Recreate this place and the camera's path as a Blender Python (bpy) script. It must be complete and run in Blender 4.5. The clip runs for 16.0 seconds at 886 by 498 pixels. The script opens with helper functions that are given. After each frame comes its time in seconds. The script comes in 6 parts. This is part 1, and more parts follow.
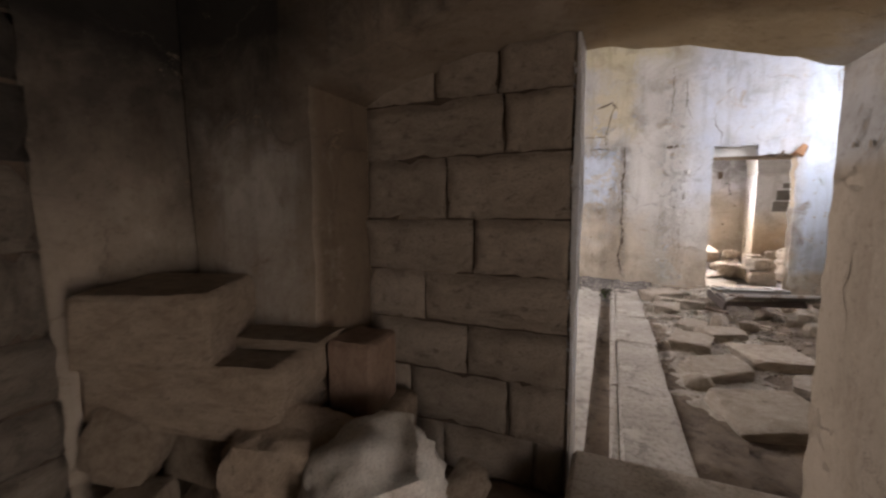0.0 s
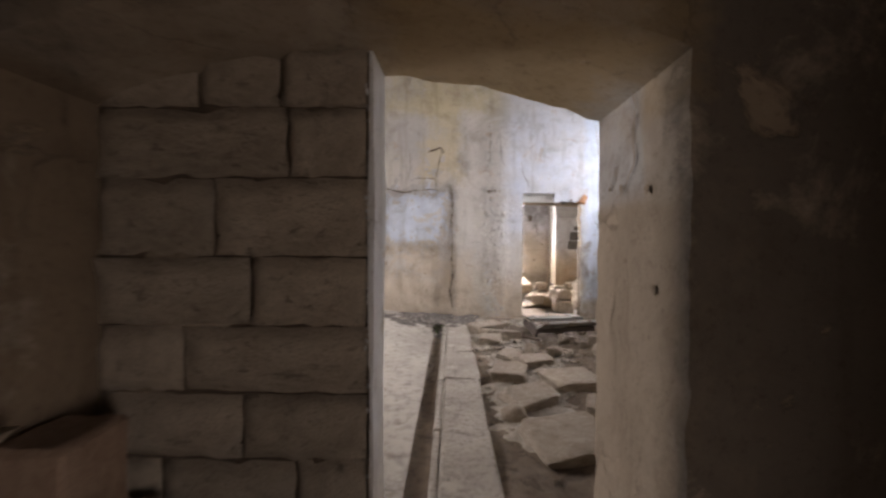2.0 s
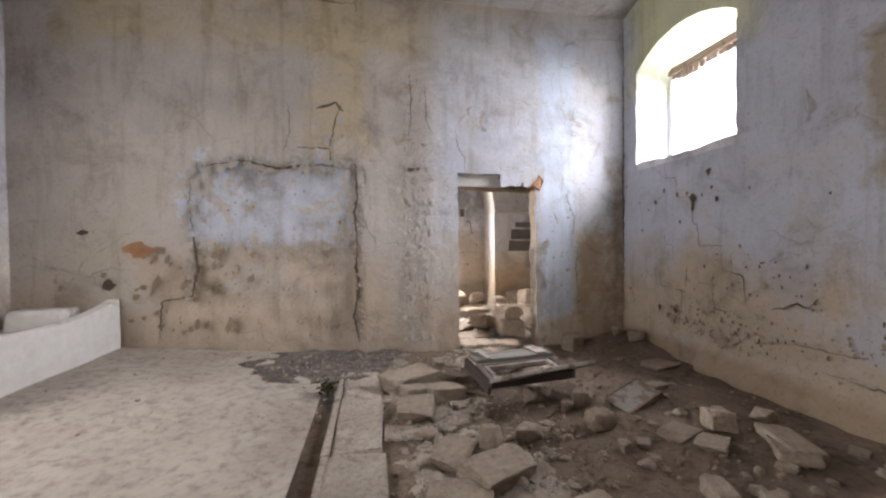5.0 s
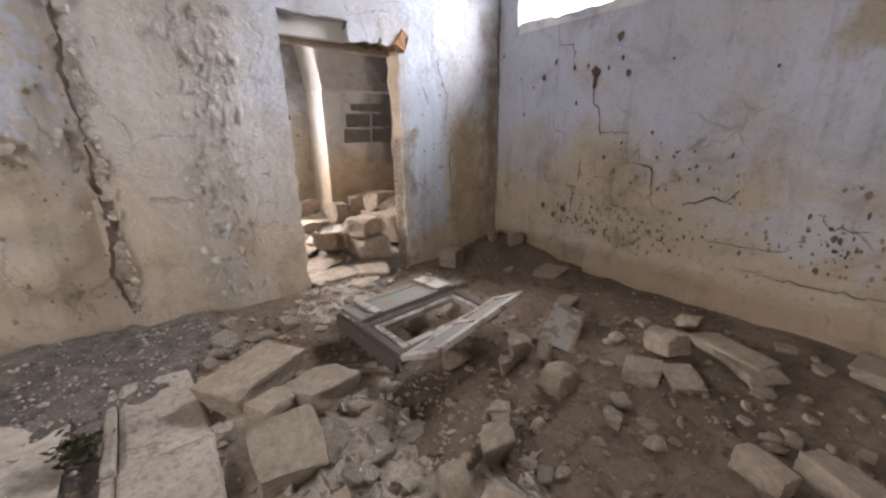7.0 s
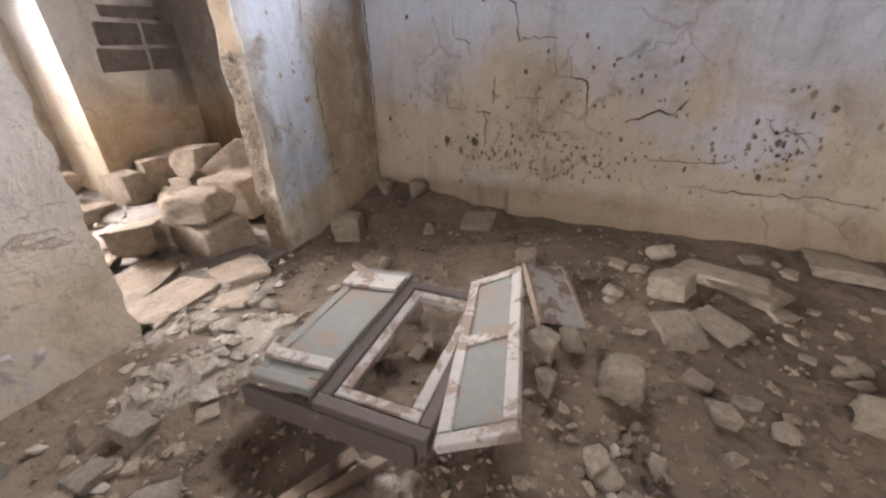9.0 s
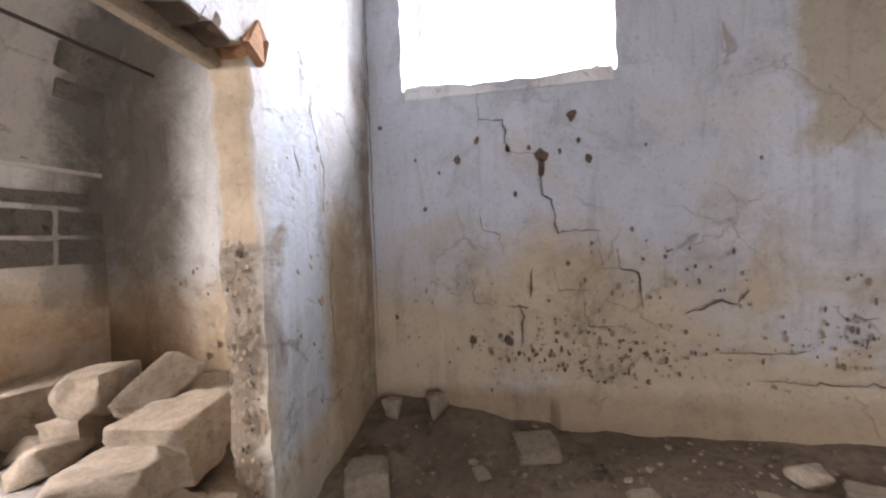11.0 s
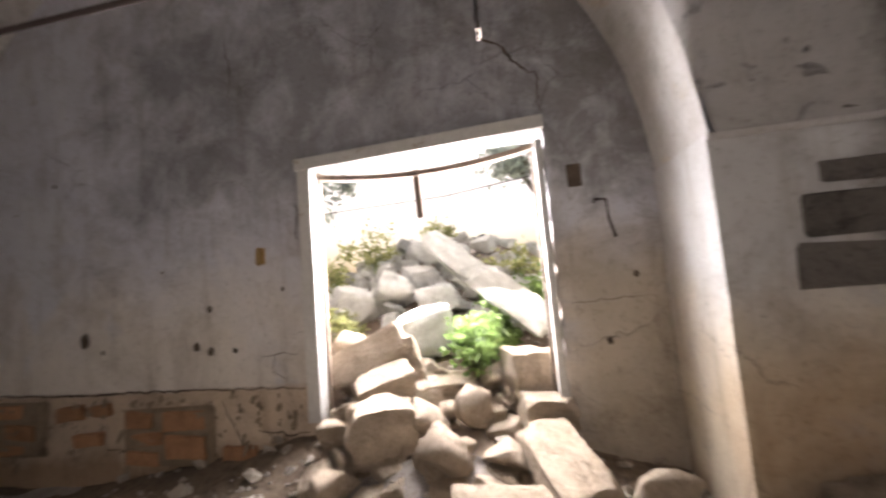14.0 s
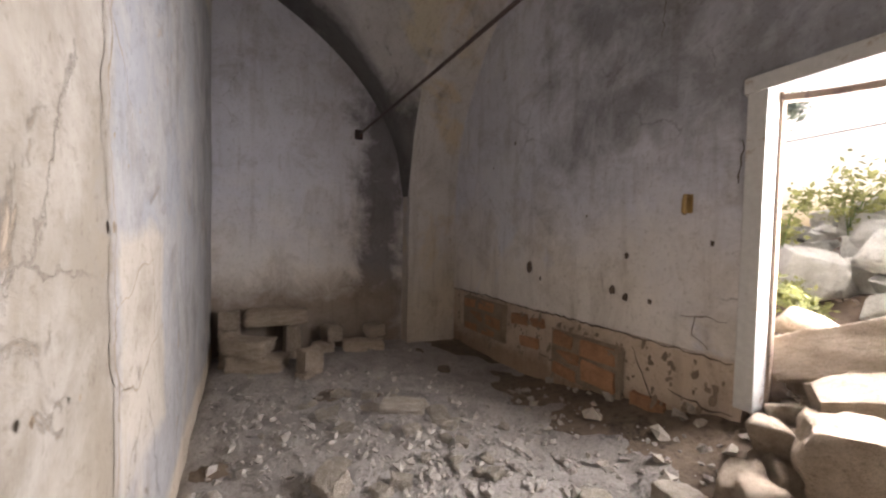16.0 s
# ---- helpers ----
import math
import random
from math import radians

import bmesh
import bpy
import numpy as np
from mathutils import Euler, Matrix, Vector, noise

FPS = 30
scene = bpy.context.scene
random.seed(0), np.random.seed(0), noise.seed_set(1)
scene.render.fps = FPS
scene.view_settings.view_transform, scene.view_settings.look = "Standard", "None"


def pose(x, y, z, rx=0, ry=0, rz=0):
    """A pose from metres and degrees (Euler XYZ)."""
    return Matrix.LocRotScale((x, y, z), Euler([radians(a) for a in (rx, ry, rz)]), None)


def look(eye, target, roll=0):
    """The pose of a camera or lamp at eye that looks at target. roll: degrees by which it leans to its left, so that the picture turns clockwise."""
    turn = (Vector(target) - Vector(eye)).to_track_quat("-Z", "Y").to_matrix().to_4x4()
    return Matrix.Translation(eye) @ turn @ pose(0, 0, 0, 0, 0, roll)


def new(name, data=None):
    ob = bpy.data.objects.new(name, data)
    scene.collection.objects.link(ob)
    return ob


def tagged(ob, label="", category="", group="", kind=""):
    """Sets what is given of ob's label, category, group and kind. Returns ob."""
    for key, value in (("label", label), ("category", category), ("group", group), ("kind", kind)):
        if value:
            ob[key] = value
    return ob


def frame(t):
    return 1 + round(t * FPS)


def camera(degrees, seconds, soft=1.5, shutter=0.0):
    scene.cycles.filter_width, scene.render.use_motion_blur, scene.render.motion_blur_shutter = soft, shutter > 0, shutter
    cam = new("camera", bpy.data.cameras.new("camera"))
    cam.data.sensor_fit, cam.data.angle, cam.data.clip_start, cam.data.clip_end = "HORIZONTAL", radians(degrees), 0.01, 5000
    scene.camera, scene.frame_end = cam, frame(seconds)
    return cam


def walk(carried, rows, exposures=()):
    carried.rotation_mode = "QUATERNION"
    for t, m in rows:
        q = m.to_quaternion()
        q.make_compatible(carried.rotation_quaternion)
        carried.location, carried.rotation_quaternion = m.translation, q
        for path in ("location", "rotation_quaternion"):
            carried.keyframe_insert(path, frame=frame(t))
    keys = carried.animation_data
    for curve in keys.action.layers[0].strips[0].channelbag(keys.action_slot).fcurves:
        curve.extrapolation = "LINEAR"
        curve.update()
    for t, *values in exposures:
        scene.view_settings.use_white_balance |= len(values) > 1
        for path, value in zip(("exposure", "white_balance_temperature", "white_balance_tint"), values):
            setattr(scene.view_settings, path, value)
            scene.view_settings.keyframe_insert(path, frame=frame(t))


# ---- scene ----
cam = camera(96.6, 16.0, soft=2.3, shutter=0.25)
METRES, EYE, TILT, LEAN, TURN = 9.0, 1.36, 0.0, 0.0, 23.0
ROWS = [
    (0.0, 0.0, 0.0, 0.0, -0.05, -6.32, 0.42),
    (0.5, 0.0003, -0.0119, -0.0029, 8.29, -8.66, -1.34),
    (1.0, 0.0011, -0.0166, -0.0035, 7.44, -8.38, -1.51),
    (1.5, 0.0109, -0.0088, -0.0039, -3.04, -5.93, -1.46),
    (2.0, 0.0294, 0.0247, -0.0009, -21.85, -1.01, -0.24),
    (2.5, 0.0461, 0.0573, 0.0003, -33.34, -0.8, 0.98),
    (3.0, 0.0681, 0.0947, -0.0018, -30.63, -1.99, -0.16),
    (5.5, 0.1652, 0.2783, -0.0004, -35.18, -0.61, 1.15),
    (6.0, 0.1816, 0.3177, 0.0089, -41.89, -1.23, 1.25),
    (6.5, 0.2031, 0.3627, 0.0044, -53.55, -9.34, 1.99),
    (7.0, 0.2181, 0.4003, -0.0005, -60.5, -16.9, 1.16),
    (7.5, 0.2356, 0.4345, -0.0041, -68.5, -24.67, 1.6),
    (8.0, 0.2634, 0.4652, -0.0081, -78.31, -29.88, 2.82),
    (10.5, 0.3461, 0.5885, -0.013, -101.7, -10.6, 0.62),
    (11.0, 0.3841, 0.6117, -0.0087, -102.21, -1.58, 2.15),
    (11.5, 0.4077, 0.6274, -0.0104, -102.44, -3.41, 1.3),
    (12.0, 0.4372, 0.6516, -0.0164, -96.03, -2.79, 2.74),
    (12.5, 0.4757, 0.6659, -0.0192, -77.99, 1.03, 1.7),
    (13.0, 0.5022, 0.6774, -0.0153, -57.46, 0.64, 1.57),
    (13.5, 0.5158, 0.7039, -0.0108, -36.61, 2.9, 3.01),
    (14.0, 0.5208, 0.7328, -0.0006, -13.12, 4.69, 4.83),
    (14.5, 0.5179, 0.7462, 0.0048, 15.96, 1.97, 1.51),
    (15.0, 0.5085, 0.7478, 0.0055, 35.21, -1.47, -0.49),
    (15.5, 0.5013, 0.7492, 0.0062, 41.59, -2.65, -1.04),
    (16.0, 0.5012, 0.7506, 0.0059, 40.31, -1.9, -1.12),
]
EXPOSURES = [(t, e, 6900, 19) for t, e in ((0.0, 1.6), (1.0, 1.8), (1.5, 1.75), (2.0, 1.45), (2.5, 1.35), (3.2, 1.35), (5.3, 1.15), (6.2, 1.2), (8.2, 1.6), (10.3, 1.85), (11.0, 1.68), (12.5, 1.3), (13.0, 1.02), (13.5, 0.92), (14.0, 0.82), (14.6, 0.84), (16.0, 0.94))]
walk(cam, [(t, pose(0, 0, EYE, TILT, LEAN, TURN) @ pose(METRES * x, METRES * y, METRES * z, 90 + pitch, roll, yaw)) for t, x, y, z, yaw, pitch, roll in ROWS], EXPOSURES)

# ---- world and lights ----
world = bpy.data.worlds.new("world")
scene.world = world
world.use_nodes = True
wn = world.node_tree.nodes
sky = wn.new("ShaderNodeTexSky")
sky.sky_type, sky.sun_disc = "NISHITA", False
sky.dust_density, sky.air_density = 5.0, 1.0
sky.sun_elevation, sky.sun_rotation = radians(47), radians(-14.5)
world.node_tree.links.new(sky.outputs[0], wn["Background"].inputs[0])
wn["Background"].inputs[1].default_value = 0.09


def area_lamp(name, m, sx, sy, power, colour):
    la = bpy.data.lights.new(name, "AREA")
    la.shape, la.size, la.size_y, la.energy, la.color = "RECTANGLE", sx, sy, power, colour
    ob = new(name, la)
    ob.matrix_world = m
    return ob


sun_data = bpy.data.lights.new("sun", "SUN")
sun_data.energy, sun_data.angle, sun_data.color = 2.4, radians(8), (1.0, 0.97, 0.92)
sun = new("sun", sun_data)
sun.matrix_world = look((-7, 27, 30), (0, 0, 0))
area_lamp("window_skylight", look((5.3, 6.48, 3.7), (1.6, 6.2, 0.6)), 2.2, 2.0, 400, (0.86, 0.92, 1.0))
area_lamp("doorway_skylight", look((1.15, 11.1, 1.85), (0.9, 8.0, 0.95)), 1.6, 1.5, 185, (0.93, 0.96, 1.0))
area_lamp("west_opening_skylight", look((-3.8, 4.45, 1.95), (1.0, 4.9, 0.9)), 1.4, 1.8, 52, (0.96, 0.98, 1.0))
# Added lamp outside an invented, unseen east doorway, to brighten the cellar.
area_lamp("cellar_fill_lamp", look((2.1, -0.85, 0.62), (-1.5, 0.7, 0.1)), 0.9, 1.2, 10, (1.0, 0.9, 0.8))


# ---- materials ----
def material(name):
    m = bpy.data.materials.new(name)
    m.use_nodes = True
    return m, m.node_tree.nodes, m.node_tree.links, m.node_tree.nodes["Principled BSDF"]


def ramp_node(n, stops):
    r = n.new("ShaderNodeValToRGB")
    e = r.color_ramp.elements
    while len(e) < len(stops):
        e.new(0.5)
    for k, (p, c) in zip(e, stops):
        k.position = p
        k.color = (*c, 1) if len(c) == 3 else c
    return r


def noise_node(n, links, vec, scale, detail=6, rough=0.6, dist=0.0):
    t = n.new("ShaderNodeTexNoise")
    t.inputs["Scale"].default_value, t.inputs["Detail"].default_value = scale, detail
    t.inputs["Roughness"].default_value, t.inputs["Distortion"].default_value = rough, dist
    links.new(vec, t.inputs["Vector"])
    return t


def mix_node(n, links, fac, a, b):
    m = n.new("ShaderNodeMix")
    m.data_type = "RGBA"
    for sock, v in ((m.inputs[0], fac), (m.inputs[6], a), (m.inputs[7], b)):
        if isinstance(v, (int, float)):
            sock.default_value = v
        elif isinstance(v, tuple):
            sock.default_value = (*v, 1)
        else:
            links.new(v, sock)
    return m.outputs[2]


def math_node(n, links, op, a, b=0.0):
    m = n.new("ShaderNodeMath")
    m.operation = op
    for sock, v in zip(m.inputs, (a, b)):
        if isinstance(v, (int, float)):
            sock.default_value = v
        else:
            links.new(v, sock)
    return m.outputs[0]


def bump_node(n, links, height, strength, distance, normal=None):
    b = n.new("ShaderNodeBump")
    b.inputs["Strength"].default_value, b.inputs["Distance"].default_value = strength, distance
    links.new(height, b.inputs["Height"])
    if normal:
        links.new(normal, b.inputs["Normal"])
    return b.outputs[0]


def stone_material(name, light, dark, scale=3.0, rough=0.9, bump=0.6, vary=0.25):
    """Rough stone or earth: two tones of cloud, speckle, pits, and a tone of its own for each piece."""
    m, n, l, b = material(name)
    co = n.new("ShaderNodeTexCoord").outputs["Object"]
    info = n.new("ShaderNodeObjectInfo")
    big = noise_node(n, l, co, scale, 5, 0.65, 0.4)
    fine = noise_node(n, l, co, scale * 14, 6, 0.7)
    mid = noise_node(n, l, co, scale * 3.2, 7, 0.7, 0.6)
    pit = ramp_node(n, [(0.34, (1, 1, 1)), (0.43, (0, 0, 0))])
    l.new(mid.outputs[0], pit.inputs[0])
    r = ramp_node(n, [(0.3, dark), (0.62, light)])
    l.new(big.outputs[0], r.inputs[0])
    spk = ramp_node(n, [(0.33, (0.55, 0.52, 0.48)), (0.5, (1, 1, 1)), (0.72, (1.15, 1.13, 1.1))])
    l.new(fine.outputs[0], spk.inputs[0])
    mul = n.new("ShaderNodeMix")
    mul.data_type, mul.blend_type = "RGBA", "MULTIPLY"
    mul.inputs[0].default_value = 0.8
    l.new(mix_node(n, l, math_node(n, l, "MULTIPLY", pit.outputs[0], 0.55), r.outputs[0], tuple(q * 0.6 for q in dark)), mul.inputs[6])
    l.new(spk.outputs[0], mul.inputs[7])
    hsv = n.new("ShaderNodeHueSaturation")
    l.new(mul.outputs[2], hsv.inputs["Color"])
    l.new(math_node(n, l, "ADD", math_node(n, l, "MULTIPLY", info.outputs["Random"], vary), 1 - vary / 2), hsv.inputs["Value"])
    l.new(hsv.outputs[0], b.inputs["Base Color"])
    b.inputs["Roughness"].default_value = rough
    hgt = math_node(n, l, "ADD", math_node(n, l, "MULTIPLY", big.outputs[0], 1.5), fine.outputs[0])
    hgt = math_node(n, l, "SUBTRACT", hgt, math_node(n, l, "MULTIPLY", pit.outputs[0], 0.9))
    l.new(bump_node(n, l, hgt, bump, 0.02), b.inputs["Normal"])
    return m


def plaster_material(name, upper, lower, patch, line=0.9, soft=0.35, earth=(0.42, 0.33, 0.24), patch_at=0.56, earth_at=0.6, tone=0.5, zones=(), veins=0.38):
    """Old limewash: one paint above, bare render below an uneven line, patches of another coat, flaked spots, hairline cracks."""
    m, n, l, b = material(name)
    geo = n.new("ShaderNodeNewGeometry")
    pos = geo.outputs["Position"]
    sep = n.new("ShaderNodeSeparateXYZ")
    l.new(pos, sep.inputs[0])
    wob = noise_node(n, l, pos, 1.1, 6, 0.6, 0.5)
    h = math_node(n, l, "ADD", sep.outputs[2], math_node(n, l, "MULTIPLY", math_node(n, l, "SUBTRACT", wob.outputs[0], 0.5), 1.9))
    mr = n.new("ShaderNodeMapRange")
    mr.inputs[1].default_value, mr.inputs[2].default_value = line - soft, line + soft
    l.new(h, mr.inputs[0])
    cloud = noise_node(n, l, pos, 2.3, 8, 0.68, 0.3)
    low = mix_node(n, l, cloud.outputs[0], tuple(c * (1 - 0.5 * tone) for c in lower), tuple(min(1, c * (1 + 0.4 * tone)) for c in lower))
    upc = mix_node(n, l, cloud.outputs[0], tuple(c * (1 - 0.45 * tone) for c in upper), tuple(min(1, c * (1 + 0.4 * tone)) for c in upper))
    col = mix_node(n, l, mr.outputs[0], low, upc)
    pn = noise_node(n, l, pos, 0.75, 9, 0.62, 0.6)
    pr = ramp_node(n, [(patch_at, (0, 0, 0)), (patch_at + 0.07, (1, 1, 1))])
    l.new(pn.outputs[0], pr.inputs[0])
    col = mix_node(n, l, pr.outputs[0], col, patch)
    for lo, hi, colour, fray, blend in zones:
        sub = n.new("ShaderNodeVectorMath")
        sub.operation = "SUBTRACT"
        l.new(pos, sub.inputs[0])
        sub.inputs[1].default_value = [(p + q) / 2 for p, q in zip(lo, hi)]
        ab = n.new("ShaderNodeVectorMath")
        ab.operation = "ABSOLUTE"
        l.new(sub.outputs[0], ab.inputs[0])
        out = n.new("ShaderNodeVectorMath")
        out.operation = "SUBTRACT"
        l.new(ab.outputs[0], out.inputs[0])
        out.inputs[1].default_value = [(q - p) / 2 for p, q in zip(lo, hi)]
        sx = n.new("ShaderNodeSeparateXYZ")
        l.new(out.outputs[0], sx.inputs[0])
        far = math_node(n, l, "MAXIMUM", math_node(n, l, "MAXIMUM", sx.outputs[0], sx.outputs[1]), sx.outputs[2])
        zn = noise_node(n, l, pos, 2.6, 9, 0.7, 0.4)
        far = math_node(n, l, "ADD", far, math_node(n, l, "MULTIPLY", math_node(n, l, "SUBTRACT", zn.outputs[0], 0.5), fray * 2))
        zr = n.new("ShaderNodeMapRange")
        zr.inputs[1].default_value, zr.inputs[2].default_value = blend, -blend
        l.new(far, zr.inputs[0])
        toned = mix_node(n, l, cloud.outputs[0], tuple(q * (1 - 0.4 * tone) for q in colour), tuple(min(1, q * (1 + 0.4 * tone)) for q in colour))
        col = mix_node(n, l, math_node(n, l, "MULTIPLY", zr.outputs[0], 0.9), col, toned)
    en = noise_node(n, l, pos, 3.1, 9, 0.72, 0.8)
    er = ramp_node(n, [(earth_at, (0, 0, 0)), (earth_at + 0.05, (1, 1, 1))])
    l.new(en.outputs[0], er.inputs[0])
    col = mix_node(n, l, math_node(n, l, "MULTIPLY", er.outputs[0], 0.6), col, earth)
    fine = noise_node(n, l, pos, 34, 6, 0.7)
    grime = noise_node(n, l, pos, 1.7, 12, 0.74, 0.5)
    gr = ramp_node(n, [(0.3, (0.62, 0.58, 0.53)), (0.5, (1, 1, 1)), (0.75, (1.06, 1.06, 1.06))])
    l.new(grime.outputs[0], gr.inputs[0])
    squeeze = n.new("ShaderNodeMapping")
    squeeze.inputs["Scale"].default_value = (7.0, 7.0, 0.8)
    l.new(pos, squeeze.inputs["Vector"])
    sr = ramp_node(n, [(0.33, (0.72, 0.69, 0.65)), (0.47, (1, 1, 1))])
    l.new(noise_node(n, l, squeeze.outputs[0], 1.0, 6, 0.65).outputs[0], sr.inputs[0])
    for layer, share in ((gr, 0.85), (sr, 0.6)):
        mg = n.new("ShaderNodeMix")
        mg.data_type, mg.blend_type = "RGBA", "MULTIPLY"
        mg.inputs[0].default_value = share
        l.new(col, mg.inputs[6])
        l.new(layer.outputs[0], mg.inputs[7])
        col = mg.outputs[2]
    fr = ramp_node(n, [(0.28, (0.6, 0.57, 0.53)), (0.46, (1, 1, 1))])
    l.new(fine.outputs[0], fr.inputs[0])
    mul = n.new("ShaderNodeMix")
    mul.data_type, mul.blend_type = "RGBA", "MULTIPLY"
    mul.inputs[0].default_value = 0.7
    l.new(col, mul.inputs[6])
    l.new(fr.outputs[0], mul.inputs[7])
    warp = n.new("ShaderNodeVectorMath")
    warp.operation = "ADD"
    l.new(pos, warp.inputs[0])
    sc = n.new("ShaderNodeVectorMath")
    sc.operation = "SCALE"
    sc.inputs["Scale"].default_value = 0.35
    l.new(noise_node(n, l, pos, 2.0, 7, 0.7).outputs["Color"], sc.inputs[0])
    l.new(sc.outputs[0], warp.inputs[1])
    vor = n.new("ShaderNodeTexVoronoi")
    vor.feature = "DISTANCE_TO_EDGE"
    vor.inputs["Scale"].default_value = 1.7
    l.new(warp.outputs[0], vor.inputs["Vector"])
    vr = ramp_node(n, [(0.0, (1, 1, 1)), (0.012, (0, 0, 0))])
    l.new(vor.outputs["Distance"], vr.inputs[0])
    vm = ramp_node(n, [(0.52, (0, 0, 0)), (0.6, (1, 1, 1))])
    l.new(noise_node(n, l, pos, 1.3, 3, 0.5).outputs[0], vm.inputs[0])
    hair = math_node(n, l, "MULTIPLY", vr.outputs[0], vm.outputs[0])
    l.new(mix_node(n, l, math_node(n, l, "MULTIPLY", hair, veins), mul.outputs[2], (0.13, 0.10, 0.08)), b.inputs["Base Color"])
    b.inputs["Roughness"].default_value = 0.92
    cloud_h = math_node(n, l, "SUBTRACT", math_node(n, l, "ADD", cloud.outputs[0], grime.outputs[0]), math_node(n, l, "MULTIPLY", hair, 0.3))
    hh = math_node(n, l, "SUBTRACT", cloud_h, math_node(n, l, "MULTIPLY", er.outputs[0], 0.5))
    n1 = bump_node(n, l, hh, 0.7, 0.03)
    l.new(bump_node(n, l, fine.outputs[0], 0.35, 0.006, n1), b.inputs["Normal"])
    return m


def plain_material(name, colour, rough=0.8, metal=0.0, grain=20.0, depth=0.3, wear=(0.3, 0.25, 0.2), worn=0.6):
    m, n, l, b = material(name)
    co = n.new("ShaderNodeTexCoord").outputs["Object"]
    a = noise_node(n, l, co, grain, 6, 0.65)
    w = noise_node(n, l, co, grain * 0.25, 7, 0.7, 0.4)
    wr = ramp_node(n, [(worn, (0, 0, 0)), (worn + 0.06, (1, 1, 1))])
    l.new(w.outputs[0], wr.inputs[0])
    c = mix_node(n, l, a.outputs[0], tuple(x * 0.75 for x in colour), tuple(min(1, x * 1.2) for x in colour))
    l.new(mix_node(n, l, wr.outputs[0], c, wear), b.inputs["Base Color"])
    b.inputs["Roughness"].default_value, b.inputs["Metallic"].default_value = rough, metal
    l.new(bump_node(n, l, a.outputs[0], depth, 0.004), b.inputs["Normal"])
    return m


PLASTER_FAR = plaster_material("limewash_far", (0.52, 0.49, 0.45), (0.52, 0.44, 0.345), (0.50, 0.47, 0.40), 0.8, 0.3, zones=[
    ((-4, 7.3, 2.9), (0.3, 7.56, 5), (0.36, 0.345, 0.33), 0.5, 0.3), ((-0.35, 7.3, 2.45), (0.3, 7.56, 4.4), (0.50, 0.43, 0.30), 0.5, 0.12), ((-2.9, 7.3, 3.7), (2.5, 7.56, 4.6), (0.48, 0.42, 0.28), 0.6, 0.2),
    ((1.2, 7.3, 1.5), (3.9, 7.56, 4.2), (0.52, 0.57, 0.67), 0.35, 0.25), ((-1.62, 7.3, 1.32), (0.14, 7.60, 2.30), (0.53, 0.585, 0.675), 0.95, 0.03), ((-2.2, 7.3, -0.3), (0.16, 7.56, 1.28), (0.52, 0.44, 0.345), 0.9, 0.08),
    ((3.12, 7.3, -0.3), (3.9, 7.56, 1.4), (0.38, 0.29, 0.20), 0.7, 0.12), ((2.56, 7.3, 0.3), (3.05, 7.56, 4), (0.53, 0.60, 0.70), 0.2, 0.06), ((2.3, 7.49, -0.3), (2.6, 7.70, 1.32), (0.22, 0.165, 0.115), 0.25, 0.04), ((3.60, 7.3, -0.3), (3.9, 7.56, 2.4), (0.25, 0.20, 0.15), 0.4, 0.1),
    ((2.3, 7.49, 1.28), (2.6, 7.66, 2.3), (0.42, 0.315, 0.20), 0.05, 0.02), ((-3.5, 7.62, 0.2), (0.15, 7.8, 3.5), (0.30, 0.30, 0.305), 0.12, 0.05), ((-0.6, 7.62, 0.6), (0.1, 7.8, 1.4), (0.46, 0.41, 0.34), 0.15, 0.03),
    # Back face (y from 7.62) darkened to offset the doorway lamp's strong light.
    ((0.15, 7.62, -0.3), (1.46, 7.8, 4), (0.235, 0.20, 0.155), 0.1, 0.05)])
PLASTER_WINDOW = plaster_material("limewash_blue", (0.475, 0.505, 0.575), (0.47, 0.40, 0.31), (0.485, 0.485, 0.50), 1.0, 0.25, earth_at=0.64, veins=0.1, zones=[
    ((3, 1.4, 1.75), (4, 4.75, 2.8), (0.36, 0.31, 0.24), 0.35, 0.06), ((3, 1.4, -0.3), (4, 7.5, 0.2), (0.34, 0.26, 0.18), 0.12, 0.06), ((3, 7.55, 0.6), (4, 11, 5), (0.46, 0.445, 0.42), 0.05, 0.03),
    # Vaulted-room end: brown dirt and soot, plus corner shade put into the colour.
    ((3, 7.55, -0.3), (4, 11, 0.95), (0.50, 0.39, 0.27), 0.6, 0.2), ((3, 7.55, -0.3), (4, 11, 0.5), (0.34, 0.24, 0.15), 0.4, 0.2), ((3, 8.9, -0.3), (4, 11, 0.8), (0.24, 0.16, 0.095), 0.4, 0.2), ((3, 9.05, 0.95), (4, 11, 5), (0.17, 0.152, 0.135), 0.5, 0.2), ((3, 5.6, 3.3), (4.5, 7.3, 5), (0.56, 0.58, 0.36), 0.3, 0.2)])
